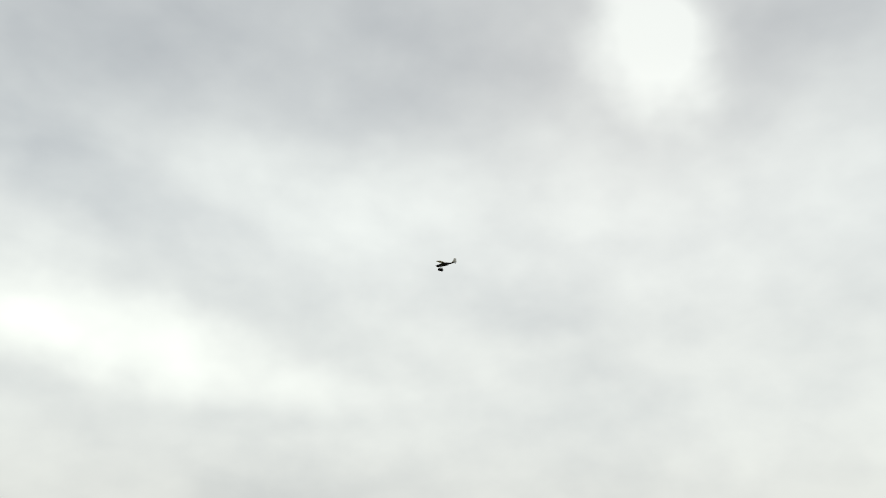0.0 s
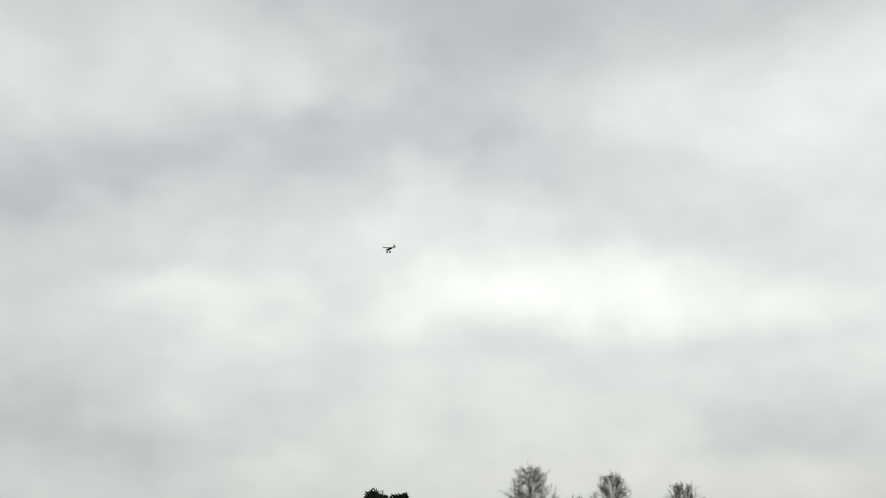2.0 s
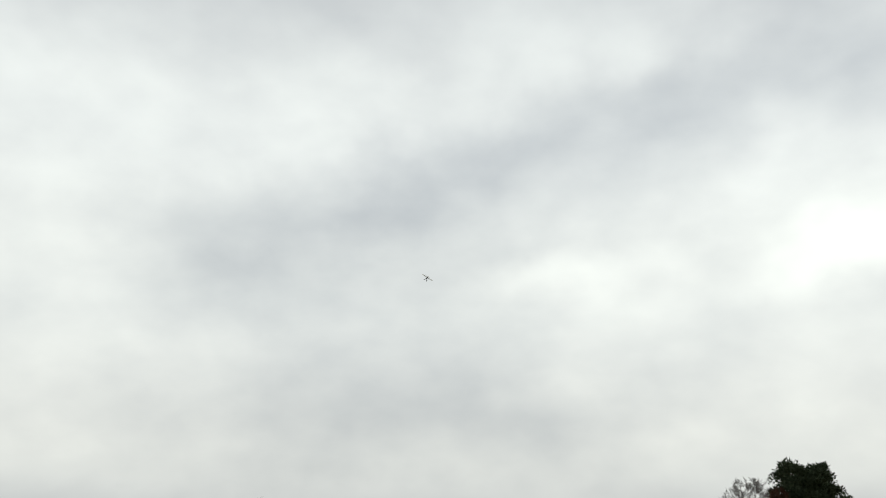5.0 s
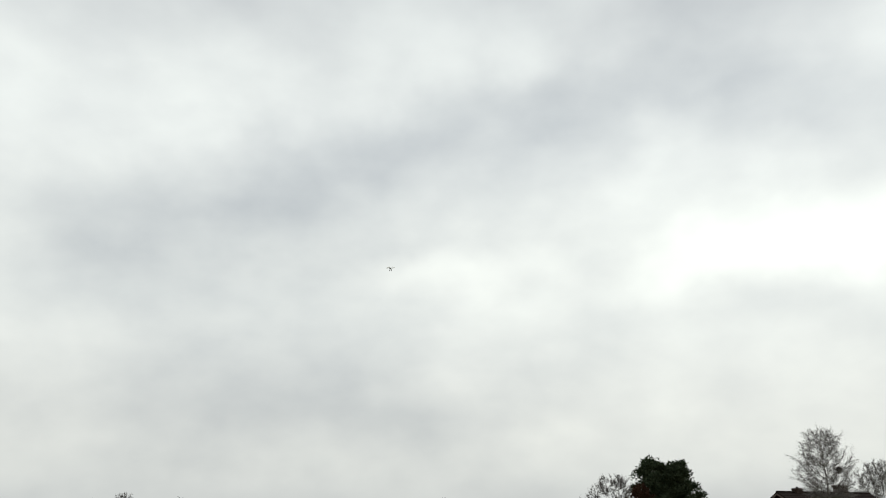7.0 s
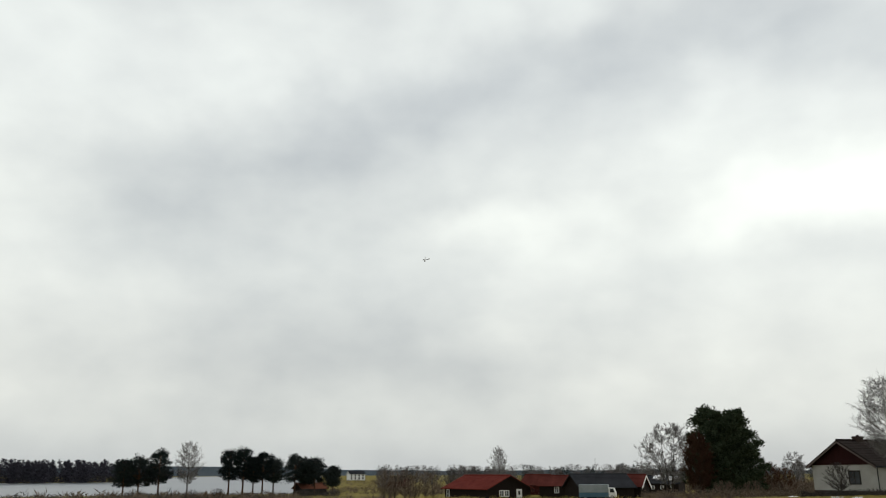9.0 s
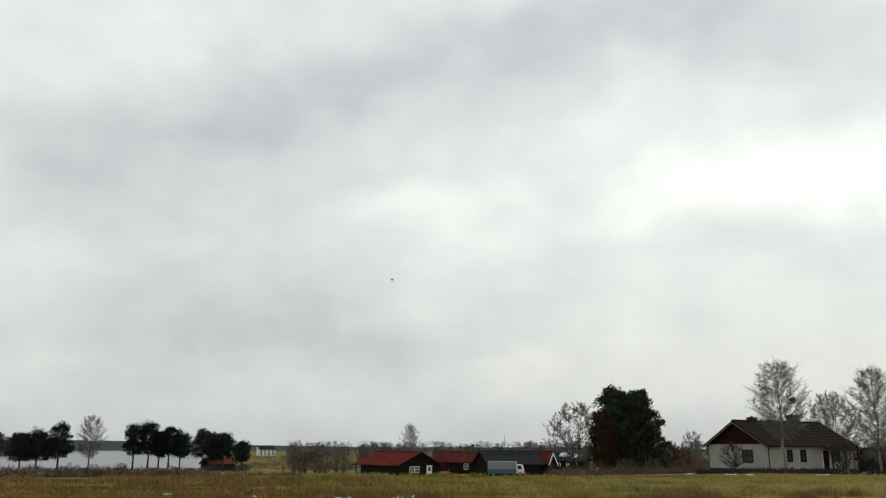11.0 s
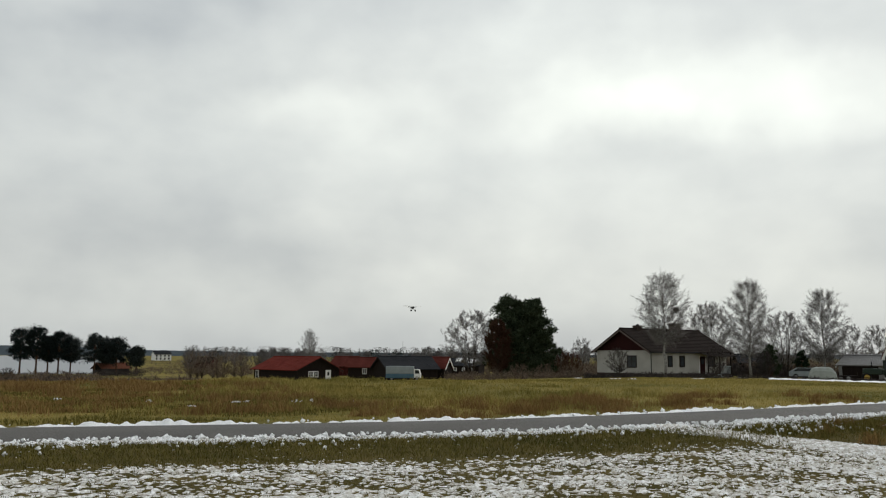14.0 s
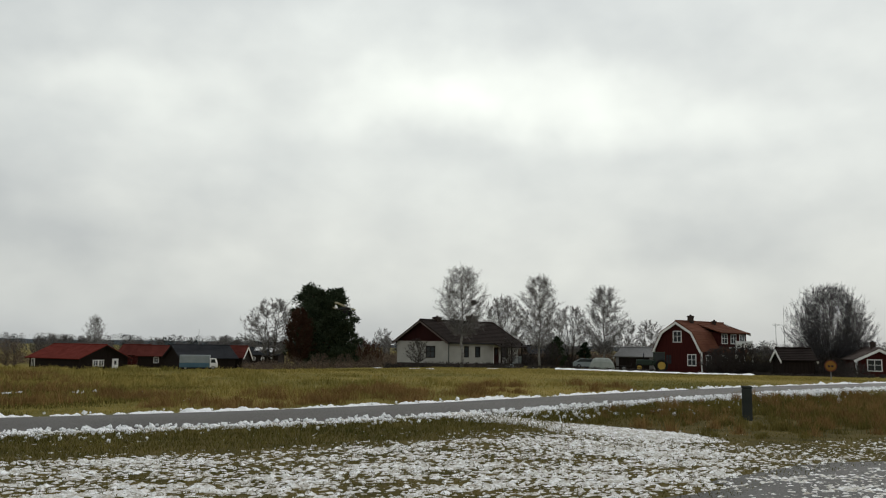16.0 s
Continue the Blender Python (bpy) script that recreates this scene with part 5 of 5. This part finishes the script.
def build_roadside():
    ob = thing("cable_post", Matrix.Translation((12.73, 16.19, 0)) @ Matrix.Rotation(radians(-35), 4, "Z"), "dark grey-green roadside cable post in dead grass", "post")
    b = Buf()
    b.box(-0.11, 0.11, -0.10, 0.10, -0.3, 0.74, bevel=0.015)
    part("body", b, M_PLASTIC, ob)
    b = Buf()
    b.box(-0.125, 0.125, -0.115, 0.115, 0.74, 0.80, bevel=0.02)
    part("lid", b, M_PLASTIC, ob)
    p = spot(43.17, 58)
    ob = thing("road_sign", Matrix.Translation(p) @ Matrix.Rotation(radians(-43), 4, "Z"), "round yellow road sign with red rim on a steel post", "road sign")
    b = Buf()
    b.tube([(0, 0.05, -0.3), (0, 0.05, 1.3)], [0.03, 0.03], 8)
    part("post", b, M_STEEL, ob)
    for name, r0, r1, y0, y1, mt in (("sign_plate", 0.0, 0.30, -0.01, 0.01, M_YELLOW), ("rim", 0.30, 0.37, -0.018, 0.01, M_SIGNRED)):
        b, n = Buf(), 28
        for y in (y0, y1):
            for r in (r0, r1):
                b.v += [(r * math.cos(6.2832 * k / n), y, 0.92 + r * math.sin(6.2832 * k / n)) for k in range(n)]
        for k in range(n):
            j = (k + 1) % n
            b.f += [(k, j, n + j, n + k), (2 * n + k, 3 * n + k, 3 * n + j, 2 * n + j), (n + k, n + j, 3 * n + j, 3 * n + k), (k, 2 * n + k, 2 * n + j, j)]
        part(name, b, mt, ob)
    b = Buf()
    b.box(-0.16, -0.03, -0.03, -0.015, 0.84, 0.95)
    b.box(0.03, 0.16, -0.03, -0.015, 0.84, 0.95)
    part("emblem", b, M_SHEET_DARK, ob, "dark plain emblem bars")
    p = spot(40.05, 112)
    ob = thing("antenna_mast", Matrix.Translation(p), "thin grey antenna mast behind sheds", "mast")
    b = Buf()
    b.tube([(0, 0, -0.3), (0, 0, 4.5), (0, 0, 6.4)], [0.045, 0.035, 0.02], 6)
    part("pole", b, M_STEEL, ob)
    b = Buf()
    b.tube([(-0.5, 0, 6.2), (0.5, 0, 6.2)], [0.015, 0.015], 5)
    for x in (-0.4, -0.15, 0.1, 0.35):
        b.tube([(x, 0, 5.95), (x, 0, 6.45)], [0.012, 0.012], 4)
    part("aerial", b, M_STEEL, ob)
    p = spot(40.55, 130)
    ob = thing("flagpole", Matrix.Translation(p), "slender white flagpole behind sheds", "flagpole")
    b = Buf()
    b.tube([(0, 0, -0.3), (0, 0, 5), (0, 0, 9.5)], [0.06, 0.045, 0.025], 8)
    part("pole", b, M_WHITE, ob)
    b = Buf()
    b.tube([(0, 0, 9.5), (0, 0, 9.56), (0, 0, 9.62)], [0.03, 0.06, 0.02], 8)
    part("finial", b, M_WHITE, ob)
    p = spot(1.55, 260)
    ob = thing("antenna_mast", Matrix.Translation(p), "thin distant antenna mast behind cottages", "mast")
    b = Buf()
    b.tube([(0, 0, -0.3), (0, 0, 9.5)], [0.07, 0.05], 6)
    part("pole", b, M_STEEL, ob)
    # nest in the birch
    c = toward(20.15, 3.1, 91)
    b, rnd = Buf(), random.Random(3)
    for _ in range(500):
        d = Vector((rnd.gauss(0, 1), rnd.gauss(0, 1), rnd.gauss(0, 1))).normalized() * 0.2
        q = c + Vector((d.x, d.y, d.z * 1.1))
        sliver(b, q, q + Vector((rnd.uniform(-1, 1), rnd.uniform(-1, 1), rnd.uniform(-1, 1))) * 0.22, 0.04, rnd)
    b.tube([c - Vector((0.8, 0, 1.2)), c, c + Vector((0.1, 0, 0.5))], [0.04, 0.03, 0.01], 5)
    tagged(part("bird_nest", b, M_TWIG_DARK), "dark round twig nest in a bare birch", "nest")
    # snow on the yard of the farmhouse
    def yard(i, j):
        p = spot(25.8 + i * 0.07, 83 + j * 0.5)
        return p + Vector((0, 0, 0.06))

    def yard_height(i, j):
        n = field_noise(i, j, 0.12, 33) + 0.5 * field_noise(i, j, 0.4, 34)
        return 0.12 * (math.exp(-((j - 8 - 2 * math.sin(i * 0.05)) / 5) ** 2) * 1.3 - 0.55 + 0.6 * n)

    sheet_from_heights("yard_snow", 185, 18, yard, yard_height, M_SNOW, "strip of old snow on a farm yard", "snow")


build_truck()
build_tractor()
build_roadside()


# ---- model aeroplane ----
def build_plane():
    ob = thing("model_aeroplane", pose(0, 60, 20), "high-wing model aeroplane, white wing, dark body, fat black wheels", "model aeroplane")
    b = Buf()
    secs = [(0.42, 0.035, -0.03, 0.04), (0.36, 0.07, -0.075, 0.06), (0.18, 0.085, -0.10, 0.085), (0.0, 0.085, -0.10, 0.13), (-0.16, 0.075, -0.085, 0.125), (-0.5, 0.042, -0.03, 0.07), (-0.84, 0.012, 0.03, 0.06)]
    for y, w, z0, z1 in secs:
        c, w, z0, z1 = 0.3, 0.85 * w, 0.72 * z0, 0.86 * z1
        b.v += [(-w * (1 - c), y, z0), (w * (1 - c), y, z0), (w, y, z0 + (z1 - z0) * c), (w, y, z1 - (z1 - z0) * c), (w * (1 - c), y, z1), (-w * (1 - c), y, z1), (-w, y, z1 - (z1 - z0) * c), (-w, y, z0 + (z1 - z0) * c)]
    for i in range(len(secs) - 1):
        b.f += [(8 * i + k, 8 * i + (k + 1) % 8, 8 * i + 8 + (k + 1) % 8, 8 * i + 8 + k) for k in range(8)]
    b.f += [tuple(range(8)), tuple(range(8 * len(secs) - 1, 8 * len(secs) - 9, -1))]
    fus = part("fuselage", b, M_FILM_DARK, ob, "slim dark tapered fuselage")
    cw = Buf()
    cw.tube([(0, 0.44, 0.0), (0, 0.40, -0.005), (0, 0.30, -0.012), (0, 0.22, -0.012)], [0.04, 0.068, 0.082, 0.078], 10)
    part("cowl", cw, M_FILM_DARK, fus, "dark engine cowl")
    be = Buf()
    be.box(-0.06, 0.06, -0.3, 0.24, -0.086, -0.06, bevel=0.01)
    part("belly", be, M_FILM_DARK, fus, "dark belly panel")
    g = Buf()
    g.box(-0.088, 0.088, -0.05, 0.13, 0.03, 0.10, bevel=0.01)
    part("cabin_window", g, M_GLASS, fus)

    def airfoil(stations, thick, z_of):
        w = Buf()
        shape = [(0.0, 0.0), (0.08, 0.55), (0.35, 1.0), (0.7, 0.55), (1.0, 0.0), (0.7, -0.1), (0.35, -0.3), (0.08, -0.3)]
        for x, lead, chord in stations:
            w.v += [(x, lead - chord * u, z_of(x) + thick * chord * v) for u, v in shape]
        m = len(shape)
        for i in range(len(stations) - 1):
            w.f += [(m * i + k, m * i + (k + 1) % m, m * i + m + (k + 1) % m, m * i + m + k) for k in range(m)]
        w.f += [tuple(range(m)), tuple(range(m * len(stations) - 1, m * len(stations) - m - 1, -1))]
        return w

    wing = part("wing", airfoil([(-0.92, 0.05, 0.10), (-0.88, 0.10, 0.22), (-0.8, 0.13, 0.28), (0, 0.14, 0.29), (0.8, 0.13, 0.28), (0.88, 0.10, 0.22), (0.92, 0.05, 0.10)], 0.11, lambda x: 0.135 + 0.04 * abs(x)), M_FILM_WHITE, ob, "long white wing")
    for s in (-1, 1):
        r = Buf()
        r.tube([(s * 0.08, 0.1, -0.07), (s * 0.45, 0.04, 0.135)], [0.008, 0.008], 5)
        part("strut", r, M_FILM_DARK, ob)
    part("tailplane", airfoil([(-0.30, -0.70, 0.08), (-0.26, -0.66, 0.16), (0, -0.62, 0.23), (0.26, -0.66, 0.16), (0.30, -0.70, 0.08)], 0.05, lambda x: 0.06), M_FILM_WHITE, ob)
    f = Buf()
    f.prism([(-0.58, 0.06), (-0.88, 0.03), (-0.90, 0.22), (-0.84, 0.29), (-0.76, 0.28)], -0.008, 0.008)
    f.v = [(y, x, z) for x, y, z in f.v]
    part("fin", f, M_FILM_WHITE, ob, "upright white fin and rudder")
    for s in (-1, 1):
        leg = Buf()
        leg.tube([(s * 0.06, 0.17, -0.09), (s * 0.17, 0.19, -0.27)], [0.012, 0.01], 6)
        leg.tube([(s * 0.06, 0.03, -0.09), (s * 0.17, 0.19, -0.27)], [0.009, 0.009], 6)
        part("undercarriage_leg", leg, M_FILM_DARK, ob)
        wheel_on(ob, Matrix.Translation((s * 0.2, 0.19, -0.27)), 0.095, 0.085, M_RUBBER, M_FILM_DARK)
    wheel_on(ob, Matrix.Translation((0, -0.80, -0.03)), 0.03, 0.02, M_RUBBER, M_STEEL, "tail_wheel")
    sp = Buf()
    sp.tube([(0, 0.42, 0.005), (0, 0.45, 0.005), (0, 0.48, 0.005)], [0.035, 0.028, 0.004], 10)
    part("spinner", sp, M_FILM_WHITE, ob)
    pr = Buf()
    for s in (-1, 1):
        pr.box(min(0, s * 0.17), max(0, s * 0.17), -0.004, 0.004, -0.014, 0.014, Matrix.Translation((0, 0.445, 0.005)) @ Matrix.Rotation(0.5 * s, 4, "X"), bevel=0.003)
    part("propeller", pr, M_FILM_DARK, ob)
    return ob


plane = build_plane()
# seconds, direction (right, up), metres away, heading (left of the y axis), nose up, bank to its right
PLANE_ROWS = [
    (0, 46.75, 24.07, 50, 22, -2, -19), (0.5, 36.24, 21.88, 54, 22, 0, -14), (1, 24.98, 22.01, 62, 23, 2, -14), (1.5, 16.67, 21.26, 72, 26, 4, -16),
    (2, 9.64, 20.53, 82, 32, 0, -16), (2.5, 3.56, 20.03, 88, 45, -2, -14), (3, -1.97, 19.22, 93, 56, 2, 6), (3.5, -6.93, 18.16, 98, 57, 2, 10),
    (4, -11.03, 17.26, 105, 54, 3, 12), (4.7, -14.2, 16.9, 116, 36, 4, 26), (5.5, -14.0, 17.0, 130, 10, 5, 38), (6, -12.3, 17.05, 138, -20, 8, 52), (6.5, -10.40, 17.12, 145, -48, 12, 62),
    (7, -8.68, 17.23, 152, -14, 3, 5), (7.5, -8.26, 17.12, 158, 0, 0, -25), (8, -8.65, 16.40, 163, 28, 0, -40), (8.6, -9.6, 15.2, 166, 70, -2, -45), (9.2, -9.9, 14.2, 165, 116, -4, -42),
    (9.8, -9.0, 13.3, 160, 160, -6, -30), (10.5, -7.25, 12.26, 150, 194, -8, -10), (11, -6.29, 11.56, 140, 197, -12, 0), (11.5, -5.25, 9.76, 129, 197, -14, 0), (12, -4.22, 7.88, 118, 196, -14, 0),
    (12.5, -3.09, 6.28, 108, 197, -12, 4), (13, -1.51, 4.74, 98, 198, -8, 0), (13.5, 0.50, 3.77, 88, 198, -4, 0), (14, 2.19, 3.26, 79, 195, 0, 0), (14.4, 3.60, 3.45, 72, 194, 2, 0), (14.6, 4.15, 3.12, 69, 194, 0, 4),
    (14.8, 4.86, 3.12, 66, 196, 0, -4), (15, 6.08, 3.17, 63, 202, 0, -10), (15.2, 6.87, 3.13, 60, 204, -2, -14), (15.4, 8.10, 3.14, 57.5, 204, -4, 2), (15.6, 8.94, 3.07, 55, 202, -6, -2), (15.8, 10.19, 2.84, 52.5, 206, -6, -6), (16, 11.23, 2.52, 50, 216, 2, -12)]


def motions():
    walk(cam, [(t, look(EYE, toward(-yaw, tilt, 10), lean)) for t, yaw, tilt, lean in CAMERA_ROWS], EXPOSURES)
    walk(plane, [(t, Matrix.Translation(toward(az, el, d)) @ pose(0, 0, 0, nose, bank, head)) for t, az, el, d, head, nose, bank in PLANE_ROWS])


motions()
